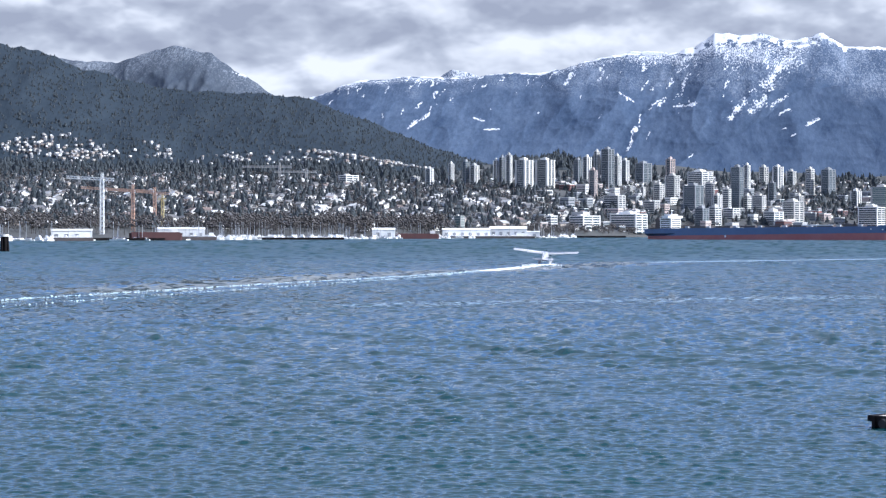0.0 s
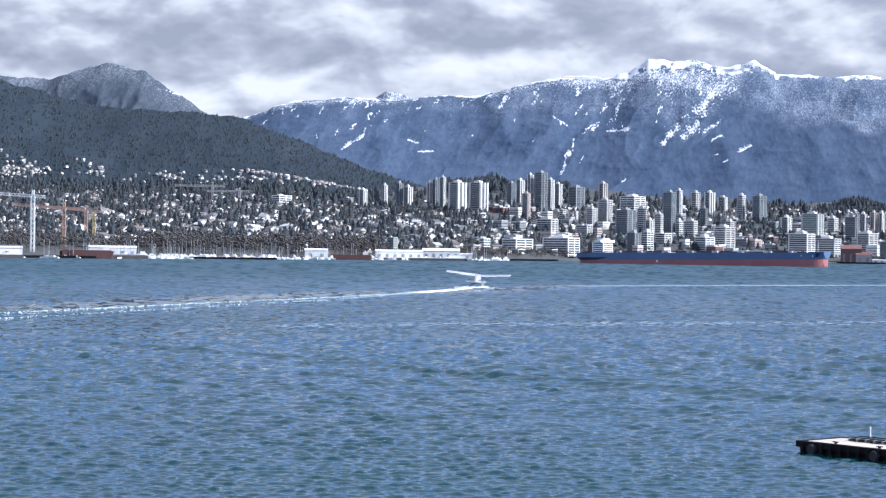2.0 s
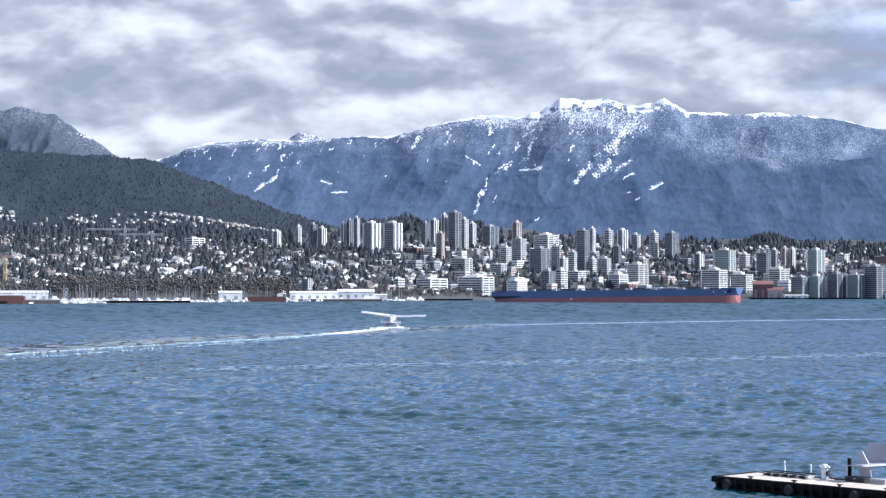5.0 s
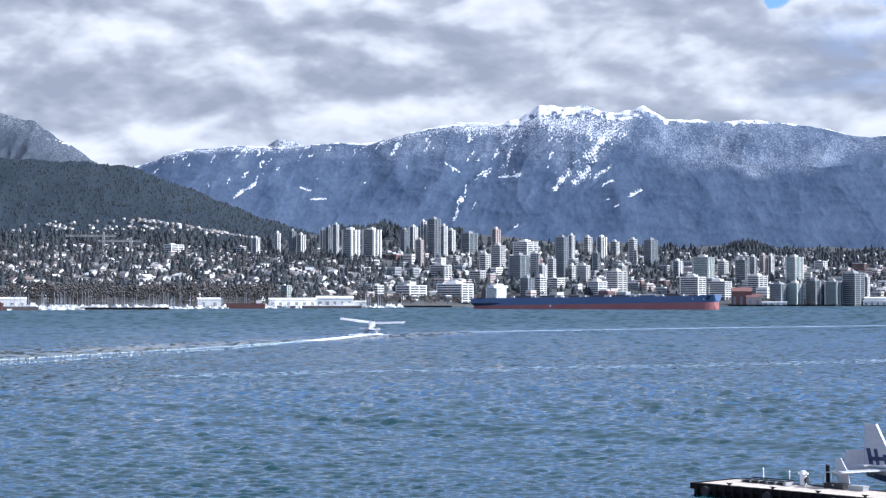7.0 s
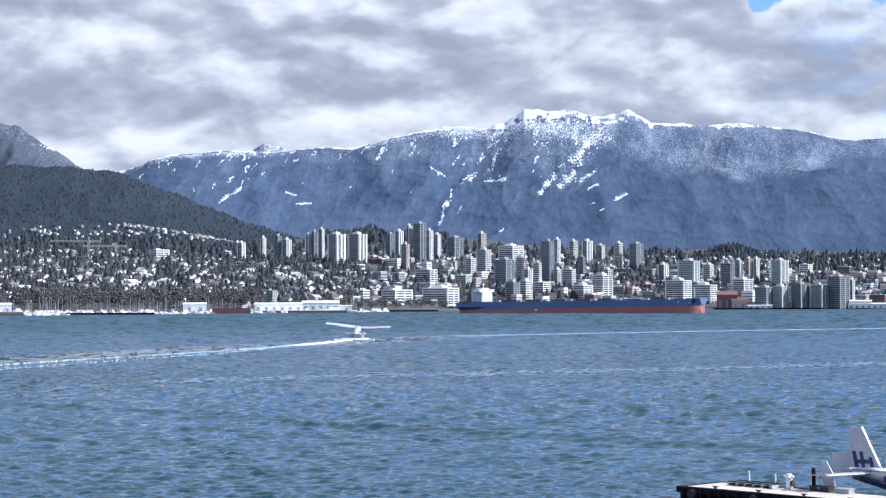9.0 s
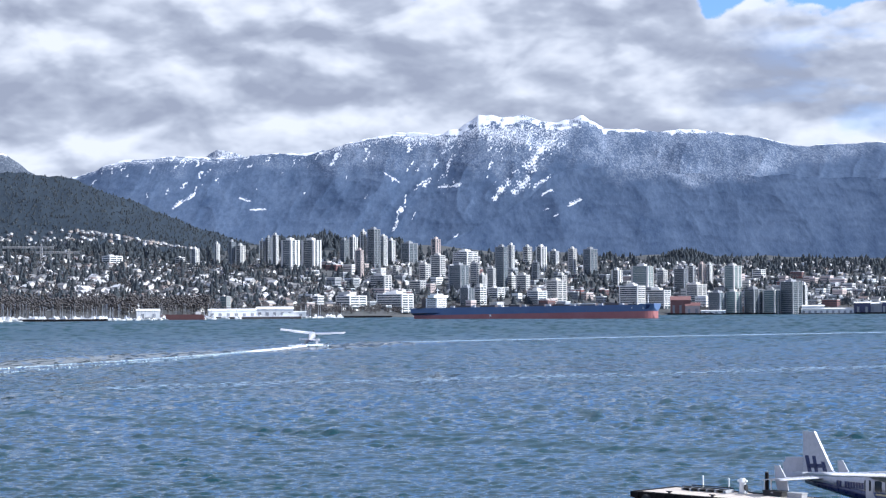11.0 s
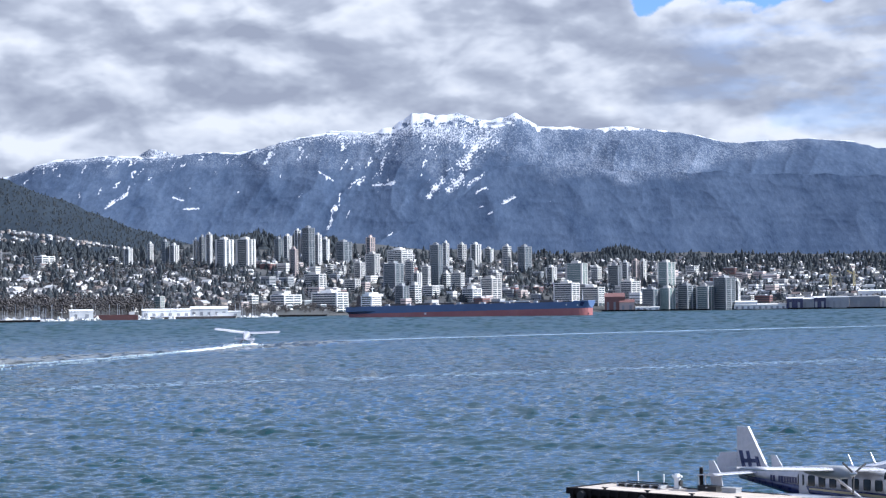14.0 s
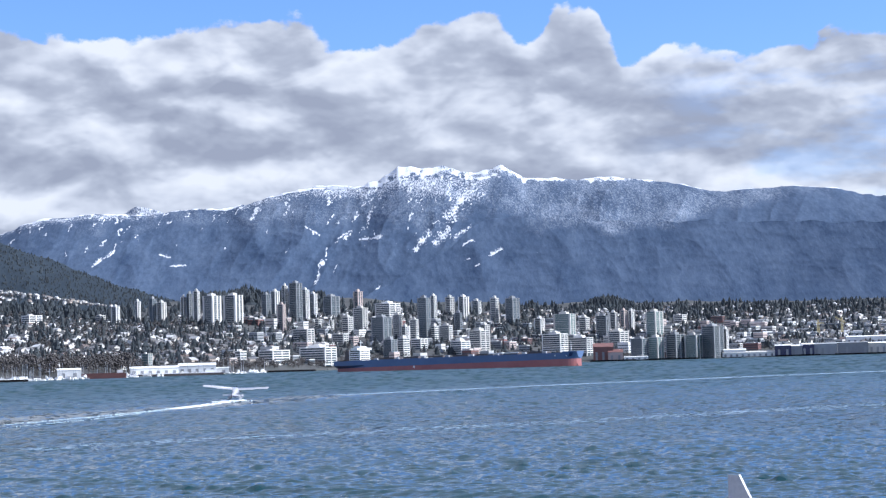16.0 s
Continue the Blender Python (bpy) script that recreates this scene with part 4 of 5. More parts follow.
def wooded_rise(az0, az1, peak, r, top_el, label, seed):
    """A small knoll covered with conifers."""
    rng = np.random.default_rng(seed)
    sol = Solid()
    az = np.linspace(az0, az1, 60)
    t = np.linspace(-1, 1, 20)
    A, T = np.meshgrid(az, t)
    hump = np.exp(-((A - peak) / ((az1 - az0) * 0.24)) ** 2)
    base = 10.5 + r * math.tan(radians(1.4))
    crest = (10.5 + r * math.tan(radians(top_el)) - base) * hump
    R = r + T * 150
    Zs = base - 20 + (crest + 4) * np.cos(T * math.pi / 2)
    ob = tagged(new("wooded_knoll", grid_mesh("wooded_knoll", R * np.sin(np.radians(A)), R * np.cos(np.radians(A)), Zs, HILL)), label, "hill")
    for _ in range(500):
        a, tt = rng.uniform(az0 + 0.2, az1 - 0.2), rng.uniform(-0.9, 0.5)
        q = r + tt * 150
        z = base - 20 + ((10.5 + r * math.tan(radians(top_el)) - base) * math.exp(-((a - peak) / ((az1 - az0) * 0.24)) ** 2) + 4) * math.cos(tt * math.pi / 2)
        conifer(sol, q * math.sin(radians(a)), q * math.cos(radians(a)), z - 2, rng.uniform(8, 17), rng)
    tagged(new("knoll_woods", quick_mesh(sol, "knoll_woods", CONIFER)), "dark conifers covering a small knoll behind the towers", "trees", kind="stuff")


wooded_rise(-3.6, 0.6, -1.75, 3900, 2.44, "small dark wooded knoll behind the pale towers", 41)
wooded_rise(7.2, 11.0, 8.9, 3900, 1.84, "low dark wooded rise above the eastern houses", 43)


def hillside_spires():
    """Single trees that break up the lower hillside and its skyline."""
    rng = np.random.default_rng(51)
    sol = Solid()
    me = bpy.data.objects["forest_hill"].data
    co = np.empty(len(me.vertices) * 3, np.float32)
    me.vertices.foreach_get("co", co)
    co = co.reshape(-1, 3)
    for i in rng.choice(420 * 108, 9000, replace=False):
        x, y, z = co[i] + rng.normal(0, 2, 3) * (1, 1, 0)
        if abs(math.degrees(math.atan2(x, y))) < 20:
            conifer(sol, x, y, z - 3, rng.uniform(5, 9), rng)
    tagged(new("hillside_woods", quick_mesh(sol, "hillside_woods", CONIFER)), "dark conifers standing all over the hillside", "trees", kind="stuff")


def hillside_houses():
    """Clusters of houses that climb the foot of the wooded hill."""
    rng = np.random.default_rng(53)
    sol = Solid()
    me = bpy.data.objects["forest_hill"].data
    co = np.empty(len(me.vertices) * 3, np.float32)
    me.vertices.foreach_get("co", co)
    co = co.reshape(-1, 3)[:420 * 40]
    az = np.degrees(np.arctan2(co[:, 0], co[:, 1]))
    el = np.degrees(np.arctan2(co[:, 2] - 10.5, np.hypot(co[:, 0], co[:, 1])))
    for a, e, n, sa, se in ((-17.3, 2.42, 90, 0.9, 0.16), (-15.4, 2.15, 40, 0.6, 0.14), (-16.4, 2.10, 40, 0.8, 0.14), (-13.4, 2.2, 20, 0.3, 0.2), (-11.4, 2.0, 24, 0.7, 0.10), (-8.1, 2.18, 70, 0.9, 0.09), (-6.6, 2.08, 50, 0.6, 0.10), (-9.6, 1.95, 30, 0.8, 0.12)):
        for _ in range(n):
            i = int(np.argmin((az - rng.normal(a, sa)) ** 2 + (el - rng.normal(e, se)) ** 2))
            x, y, z = co[i] + (rng.normal(0, 3), rng.normal(0, 2), 0)
            turn = radians(rng.choice([-40, 50]) + rng.normal(0, 8))
            c, q, k = math.cos(turn), math.sin(turn), rng.uniform(0.3, 0.55)
            wall, roof = HOUSES[rng.integers(4)][:2]
            for slot, src in ((0, wall), (1, roof)):
                sol.add([(x + k * (p[0] * c - p[1] * q), y + k * (p[0] * q + p[1] * c), z + 3 + k * p[2]) for p in src.v], src.f, slot)
            sol.box(x - 2, x + 2, y - 2, y + 2, z - 6, z + 3.1, 1)
    tagged(new("hillside_houses", sol.mesh("hillside_houses", [HOUSE_WALL, HOUSE_ROOF])), "pale houses climbing the foot of the wooded hill", "houses", kind="stuff")


hillside_spires()
hillside_houses()

# ---- the bulk carrier at anchor ----
def bulk_carrier(stern, bow):
    """Hull lofted from stern to bow, trimmed by the stern; x runs forward from the stern."""
    sx, sy = stern
    bx, by = bow
    L = math.hypot(bx - sx, by - sy)
    ship = thing("bulk_carrier", pose(sx, sy, 0, rz=math.degrees(math.atan2(by - sy, bx - sx))), "long empty bulk carrier, blue above a red boot-top, lying at anchor", "ship")
    B = 32.0

    def half(q, z):  # half breadth at q of the length and at height z
        aft = min(1.0, 0.55 + 4.5 * q) if z > 4 else min(1.0, 0.12 + 7 * q)
        flare = 0.02 * max(z - 8, 0) / 8
        fore = max(0.0, 1 - max(0.0, (q - 0.90 + 0.0) / (0.10 + flare)) ** 2.2)
        return B / 2 * aft * math.sqrt(fore) + 0.15

    def deck(q):
        return 11.6 + 2.6 * q + (1.2 if q > 0.955 else 0.0)

    def line(q):
        return 3.6 + 4.0 * q

    qs = [0, 0.012, 0.03, 0.06, 0.1, 0.15, 0.3, 0.5, 0.7, 0.85, 0.9, 0.93, 0.95, 0.956, 0.97, 0.98, 0.988, 0.994, 1.0]
    for name, mat, lo, hi in (("lower_hull", HULL_RED, lambda q: -2.0, line), ("upper_hull", HULL_BLUE, line, deck)):
        rings = []
        for q in qs:
            z0, z1 = lo(q), hi(q)
            side = [(q * L, -half(q, z0 + (z1 - z0) * t), z0 + (z1 - z0) * t) for t in (0, 0.33, 0.66, 1)]
            rings.append(side + [(x, -y, z) for x, y, z in side[::-1]])
        part(name, Solid().loft(rings), mat, ship, "weathered red boot-top" if name == "lower_hull" else "blue topsides")
    # white stripe and a plain dark shape on the bow
    for s in (-1, 1):
        stripe = Solid()
        q0, q1 = 0.925, 0.968
        stripe.add([(q * L, s * (half(q, deck(q) - dz) + 0.12), deck(q) - dz) for q, dz in ((q0, 3.6), (q1, 3.6 + 1.8), (q1, 2.2 + 1.6), (q0, 2.0))], [(0, 1, 2, 3)])
        part("bow_stripe", stripe, WHITE, ship, "white stripe")
        mark = Solid()
        mark.add([(q * L, s * (half(q, deck(q) - dz) + 0.14), deck(q) - dz) for q, dz in ((0.972, 5.5), (0.982, 5.5), (0.99, 1.6), (0.978, 1.0))], [(0, 1, 2, 3)])
        part("bow_mark", mark, NAVY, ship, "dark blue painted mark")
    part("deck", Solid().box(0.03 * L, 0.9 * L, -14, 14, 11.6, 12.1), DECK_DARK, ship)
    cover = Solid().box(-9, 9, -8.5, 8.5, 0, 1.3).box(-9.4, 9.4, -9, 9, 1.3, 2.0).mesh("hatch_cover", DECK_DARK)
    for i in range(7):
        q = 0.23 + i * 0.102
        part("hatch_cover", cover, None, ship, at=pose(q * L, 0, deck(q) + 0.1))
    house = part("deckhouse", Solid().box(0.070 * L, 0.118 * L, -10, 10, 11.5, 23).box(0.088 * L, 0.116 * L, -15, 15, 23, 25.6).box(0.08 * L, 0.11 * L, -6, 6, 25.6, 27.4), WHITE, ship, "white deckhouse with bridge wings")
    win = Solid().box(0.118 * L - 0.02, 0.118 * L + 0.1, -9, 9, 0, 0.9).box(0.074 * L, 0.112 * L, -10.1, -9.9, 0, 0.9).mesh("window", PANE)
    for i in range(5):
        part("window", win, None, house, at=pose(0, 0, 12.6 + i * 2.2))
    part("funnel", Solid().box(0.036 * L, 0.054 * L, -3, 3, 11.5, 22).box(0.04 * L, 0.05 * L, -2, 2, 22, 23.5), DECK_DARK, ship)
    part("radar_mast", Solid().tube((0.1 * L, 0, 27.2), (0.1 * L, 0, 34), 0.5, 0.2).box(0.097 * L, 0.103 * L, -2.5, 2.5, 31, 31.5), WHITE, ship)
    part("foremast", Solid().tube((0.965 * L, 0, 16), (0.965 * L, 0, 26), 0.5, 0.25), WHITE, ship)
    for q in (0.19, 0.28, 0.39, 0.49, 0.59, 0.69, 0.80, 0.88):
        part("deck_locker", Solid().box(q * L - 2, q * L + 2.4, -13.5, -11, deck(q) - 0.4, deck(q) + 2.0), STEEL, ship)
    part("deck_pipe", Solid().tube((0.66 * L, -14, deck(0.66) + 1.6), (0.78 * L, -14, deck(0.78) + 1.6), 0.55, n=6), WHITE, ship, "white pipe along the rail")
    part("draft_mark", Solid().box(0.355 * L, 0.362 * L, -16.3, -16.05, 2.4, 4.6), WHITE, ship)
    chain = Solid()
    chain.tube((0.985 * L, -4.5, 9), (1.0 * L, -6, -1), 0.25, n=5)
    part("anchor_chain", chain, BLACK, ship)
    return ship


bulk_carrier((35.1, 2139.7), (281.1, 1980.1))


# ---- seaplanes ----
def ring(x, zc, ry, rz, power=2.6, n=16, a0=0.0, a1=math.tau, close=True):
    out = []
    for i in range(n if close else n + 1):
        a = a0 + (a1 - a0) * i / n
        c, s = math.cos(a), math.sin(a)
        out.append((x, ry * math.copysign(abs(c) ** (2 / power), c), zc + rz * math.copysign(abs(s) ** (2 / power), s)))
    return out


def wing_solid(x0, root, y0, y1, z0, z1, thick, tip, sweep=0.0):
    """A wing panel with an aerofoil section, from y0 to y1."""
    def section(y, z, chord, x):
        return [(x + chord * (0.5 - u), y, z + t * thick) for u, t in ((0, 0), (0.06, 0.42), (0.25, 0.62), (0.6, 0.42), (1, 0.02), (0.6, -0.22), (0.25, -0.36), (0.06, -0.30))]
    return Solid().loft([section(y0, z0, root, x0), section(y0 + (y1 - y0) * 0.96, z0 + (z1 - z0) * 0.96, tip, x0 + sweep), section(y1, z1, tip * 0.8, x0 + sweep)])


def seaplane(m, label, rudder_turn=0.0, low=0.0, flaps=0.0, twin=True):
    """A high-wing seaplane with two engines under the wings or one in the nose; x forward, y to its left, the water at z = 0."""
    p = thing("seaplane", m, label, "seaplane", "seaplanes")
    # fuselage: stations of x, centre height, half width, half height
    st = [(5.0, 1.95, 0.30, 0.32), (4.7, 1.95, 0.48, 0.50), (3.9, 1.95, 0.58, 0.66), (3.0, 1.95, 0.66, 0.80), (2.2, 2.02, 0.74, 0.98), (1.0, 2.05, 0.78, 1.02), (-1.2, 2.05, 0.78, 1.02),
          (-3.0, 2.08, 0.66, 0.90), (-5.0, 2.16, 0.42, 0.62), (-7.0, 2.26, 0.20, 0.38), (-7.9, 2.30, 0.10, 0.26)]
    stout = 1.0 if twin else 1.3
    st = [(x, z, ry * stout, rz * (0.4 + 0.6 * stout)) for x, z, ry, rz in st]
    split = math.radians(2.5)
    part("fuselage", Solid().loft([ring(x, z, ry, rz, 3.0, 20, -split, math.pi + split, False) for x, z, ry, rz in st]), AIRCRAFT, p, "white upper fuselage", True)
    part("belly", Solid().loft([ring(x, z, ry, rz, 3.0, 10, math.pi + split, math.tau - split, False) for x, z, ry, rz in st]), NAVY, p, "navy lower fuselage", True)
    for s in (-1, 1):
        sweep = Solid()
        sweep.add([(x, s * (w + 0.012), z) for x, w, z in ((2.4, 0.74, 1.68), (-1.0, 0.78, 1.76), (-2.6, 0.70, 1.82), (-2.6, 0.70, 1.90), (-1.0, 0.785, 1.88), (2.4, 0.75, 1.80))], [(0, 1, 4, 5), (1, 2, 3, 4)])
        part("cheat_line", sweep, GOLD, p, "ochre line over the navy belly")
        for i in range(8):
            x = 1.90 - i * 0.72
            w = 0.775 if x > -1.2 else 0.775 - 0.06 * (-1.2 - x)
            pane = Solid().box(-0.22, 0.22, -0.02, 0.02, -0.24, 0.24).box(-0.18, 0.18, -0.024, 0.024, -0.28, 0.28)
            part("window", pane, PANE, p, at=pose(x, s * (w + 0.005), 2.28))
        part("door", Solid().box(-0.36, 0.36, -0.012, 0.012, -0.55, 0.62), AIRCRAFT, p, at=pose(-2.9, s * 0.665, 2.1, rz=-s * 4))
        for i in range(10):  # the lettering along the side, as plain bars
            if i != 7:
                x = -3.55 - i * 0.205
                part("lettering", Solid().box(-0.078, 0.078, -0.012, 0.012, -0.16, 0.16), NAVY, p, at=pose(x, s * (0.665 - 0.118 * (-3.0 - x)), 2.22, rz=s * 6.5))
    part("windscreen", Solid().loft([ring(2.75, 2.42, 0.60, 0.42, 3.0), ring(2.15, 2.55, 0.70, 0.50, 3.0)]), PANE, p)
    part("nose_cone", Solid().loft([ring(5.0, 1.95, 0.30, 0.32, 2.0), ring(5.25, 1.95, 0.18, 0.2, 2.0), ring(5.35, 1.95, 0.04, 0.05, 2.0)]), AIRCRAFT, p, "", True)
    # wings, flaps, struts
    for s in (-1, 1):
        wing = part("wing", wing_solid(1.15, 1.98, s * 0.55, s * 9.6, 3.04, 3.64, 0.21, 1.7), AIRCRAFT, p, "white wing", True)
        part("flap", Solid().box(-0.55, 0.1, -2.4, 2.4, -0.04, 0.05), AIRCRAFT, wing, at=pose(0.15, s * 3.1, 3.21, rx=s * 3.8, ry=-4 - flaps))
        part("aileron", Solid().box(-0.5, 0.1, -1.9, 1.9, -0.035, 0.045), AIRCRAFT, wing, at=pose(0.15, s * 7.5, 3.50, rx=s * 3.8, ry=-2 - flaps * 0.7))
        if twin:
            engine = part("engine_nacelle", Solid().loft([ring(x, z, w, h, 2.4, 14) for x, z, w, h in ((-0.35, 3.02, 0.10, 0.06), (0.2, 2.98, 0.32, 0.20), (1.2, 2.95, 0.40, 0.32), (2.3, 2.95, 0.36, 0.32), (2.9, 2.95, 0.24, 0.24))]), GREYWALL, p, "grey engine nacelle under the wing", True, at=pose(0, s * 4.1, 0.22))
            part("spinner", Solid().loft([ring(2.9, 2.95, 0.2, 0.2, 2.0, 10), ring(3.2, 2.95, 0.03, 0.03, 2.0, 10)]), ALU, engine)
            for i in range(3):
                a = math.radians(25 + 120 * i)
                part("blade", Solid().bar((3.0, 0.15 * math.cos(a), 2.95 + 0.15 * math.sin(a)), (3.0, 1.0 * math.cos(a), 2.95 + 1.0 * math.sin(a)), 0.05, 0.08), BLACK, engine)
        part("wing_strut", Solid().bar((1.25, s * 4.0, 3.22), (1.35, s * 0.72, 1.25), 0.20, 0.07), AIRCRAFT, p)
        part("antenna", Solid().bar((0.4, s * 0.9, 3.2), (0.1, s * 0.9, 3.75), 0.03, 0.08), ALU, p)
        # floats
        f = part("float", Solid().loft([[(x, s * 1.6 + w * c, zc + h * d) for c, d in ((-1, 0.75), (-0.6, 1.0), (0.6, 1.0), (1, 0.75), (0.9, -0.2), (0, -1.0), (-0.9, -0.2))]
                                        for x, zc, w, h in ((5.0, 0.50, 0.08, 0.10), (4.6, 0.42, 0.30, 0.34), (3.4, 0.28, 0.45, 0.52), (0.4, 0.20, 0.48, 0.56), (0.3, 0.30, 0.46, 0.44), (-2.6, 0.36, 0.36, 0.34), (-4.3, 0.48, 0.12, 0.14))]), FLOATS if twin else GREYWALL, p, "pale grey float" if twin else "grey float")
        part("bumper", Solid().tube((4.95, s * 1.6, 0.5), (5.12, s * 1.6, 0.5), 0.14, 0.08), BLACK, f)
        part("water_rudder", Solid().box(-4.75, -4.3, s * 1.6 - 0.03, s * 1.6 + 0.03, -0.05, 0.6), ALU, f)
        for x0, x1 in ((2.4, 2.2), (-0.9, -0.8)):
            part("float_strut", Solid().bar((x0, s * 1.6, 0.7), (x1, s * 0.55, 1.35 - 0.8 * low), 0.16, 0.06), FLOATS, p)
    if not twin:
        for i in range(3):
            a = math.radians(80 + 120 * i)
            part("blade", Solid().bar((5.2, 0.15 * math.cos(a), 1.95 + 0.15 * math.sin(a)), (5.2, 1.3 * math.cos(a), 1.95 + 1.3 * math.sin(a)), 0.05, 0.2), BLACK, p)
    part("spreader_bar", Solid().bar((2.4, -1.6, 0.6), (2.4, 1.6, 0.6), 0.12, 0.08), FLOATS, p)
    part("spreader_bar", Solid().bar((-0.9, -1.6, 0.6), (-0.9, 1.6, 0.6), 0.12, 0.08), FLOATS, p)
    # tail: swept fin, rudder, tailplane with two small fins
    def slab(points, half_width):
        n = len(points)
        return Solid().add([(x, -half_width, z) for x, z in points] + [(x, half_width, z) for x, z in points],
                           [tuple(range(n))[::-1], tuple(range(n, 2 * n))] + [(i, (i + 1) % n, n + (i + 1) % n, n + i) for i in range(n)])
    fin = part("fin", slab([(-5.6, 2.62), (-6.1, 2.85), (-7.30, 4.82), (-8.05, 4.82), (-8.05, 2.30), (-6.2, 2.3)], 0.06), AIRCRAFT, p, "tall swept white fin")
    part("leading_edge", Solid().bar((-6.1, 0, 2.85), (-7.30, 0, 4.82), 0.16, 0.10), AIRCRAFT, fin)
    for s in (-1, 1):  # the emblem as plain bars
        for pts in ([(-6.35, 2.46), (-6.62, 2.46), (-6.80, 3.05), (-6.55, 3.05)], [(-6.98, 2.46), (-7.22, 2.46), (-7.42, 3.32), (-7.18, 3.32)], [(-7.42, 2.40), (-7.70, 2.40), (-7.92, 3.32), (-7.66, 3.32)], [(-6.6, 2.72), (-7.70, 2.66), (-7.74, 2.88), (-6.66, 2.92)]):
            part("emblem", slab(pts, 0.012), NAVY, fin, at=pose(0, s * 0.062, 0.22))
    rudder = part("rudder", slab([(-0.02, 0.0), (-0.02, 1.15), (-0.95, 1.15), (-1.0, 1.05), (-1.0, 0.0), (-0.5, -0.12)], 0.04), AIRCRAFT, p, "white rudder", at=pose(-8.1, 0, 2.30, rz=rudder_turn))
    part("trim_tab", slab([(-1.0, 0.25), (-1.0, 0.9), (-1.12, 0.9), (-1.12, 0.25)], 0.02), AIRCRAFT, rudder)
    for s in (-1, 1):
        tail = part("tailplane", wing_solid(-7.2, 1.5, s * 0.1, s * 3.1, 2.42, 2.42, 0.16, 1.1, -0.15), AIRCRAFT, p, "white tailplane")
        part("elevator", Solid().box(-0.55, 0, -1.3, 1.3, -0.03, 0.03), AIRCRAFT, tail, at=pose(-7.85, s * 1.6, 2.42, ry=-8))
        part("finlet", slab([(-6.9, 1.85), (-7.0, 2.45), (-7.5, 3.15), (-7.85, 3.15), (-7.8, 2.4), (-7.65, 1.80)], 0.03), AIRCRAFT, tail, at=pose(0, s * 2.5, 0))
    for o in p.children:  # how deep the body hangs between the floats
        if not o.name.startswith(("float", "spreader")):
            o.location.z -= low
    return p


seaplane(pose(27.25, 97.08, 0.0, rz=-54.0), "white and navy twin-engined seaplane moored beside the float dock", 58.0, 0.95)
seaplane(pose(-20.9, 568.5, 0.75, rx=3.5, ry=-8.0, rz=86.0), "white single-engined seaplane running over the water with foam behind", 0.0, 0.1, 32.0, False)


# ---- the float dock ----
def float_dock(x, y, turn, length, width, top):
    """x runs along the front edge from its far end; boards lie across."""
    d = thing("float_dock", pose(x, y, 0, rz=turn), "long low float dock with pale boards and a black fender face", "dock")
    part("hull", Solid().box(0, length, 0.05, width - 0.05, -0.4, top - 0.18), TIMBER, d, "dark float body")
    part("fender_beam", Solid().box(-0.25, length, -0.22, 0.12, top - 0.30, top + 0.02), TIMBER, d, "black timber fender beam")
    part("fender_beam", Solid().box(-0.25, 0.05, 0.13, width, top - 0.30, top + 0.02), TIMBER, d, "black timber fender beam")
    part("fender_beam", Solid().box(-0.25, length, width - 0.12, width + 0.2, top - 0.30, top + 0.02), TIMBER, d, "black timber fender beam")
    board = Solid().box(-0.135, 0.135, 0.14, width - 0.14, -0.06, 0).mesh("board", DECKING)
    for i in range(int((length - 0.3) / 0.29)):
        part("board", board, None, d, at=pose(0.25 + i * 0.29, 0, top + 0.006 * math.sin(i * 1.7)))
    tyre = Solid().tube((0, -0.22, 0), (0, -0.42, 0), 0.30, 0.26, 10).mesh("tyre_fender", BLACK)
    stave = Solid().box(-0.1, 0.1, -0.30, -0.2, -0.55, 0.0).mesh("stave", TIMBER)
    for i in range(int(length / 0.62)):
        part("stave", stave, None, d, at=pose(0.2 + i * 0.62, 0, top - 0.02))
    for i in range(int(length / 4.1)):
        part("tyre_fender", tyre, None, d, at=pose(0.9 + i * 4.1, 0, top - 0.36))
        cleat = Solid().box(-0.06, 0.06, -0.05, 0.05, -0.02, 0.07).box(-0.18, 0.18, -0.04, 0.04, 0.07, 0.12)
        part("cleat", cleat, BLACK, d, at=pose(2.0 + i * 2.05 * 1.4, 0.32, top))
    return d


DOCK = pose(13.64, 104.65, 0, rz=-47.2)
DOCK_TOP = 0.62
float_dock(13.64, 104.65, -47.2, 42.0, 3.4, DOCK_TOP)


def on_dock(along, across, z=0.0, turn=0.0):
    return DOCK @ pose(along, across, DOCK_TOP + z, rz=turn)


def whip(m, h, label):
    t = thing("marker_post", m, label, "post", "posts on the dock")
    part("base", Solid().tube((0, 0, 0), (0, 0, 0.12), 0.12, 0.09, 8), STEEL, t)
    part("pole", Solid().tube((0, 0, 0.1), (0, 0, h), 0.05, 0.035, 8), WHITE, t)
    part("cap", Solid().tube((0, 0, h), (0, 0, h + 0.06), 0.06, 0.03, 8), WHITE, t)


whip(on_dock(2.1, 3.1), 0.72, "thin white marker post standing on the float dock")
whip(on_dock(3.85, 3.1), 0.66, "thin white marker post standing on the float dock")
whip(on_dock(6.6, 3.1), 0.75, "short white marker post standing on the float dock")
whip(on_dock(6.2, 3.1), 0.75, "short white marker post standing on the float dock")


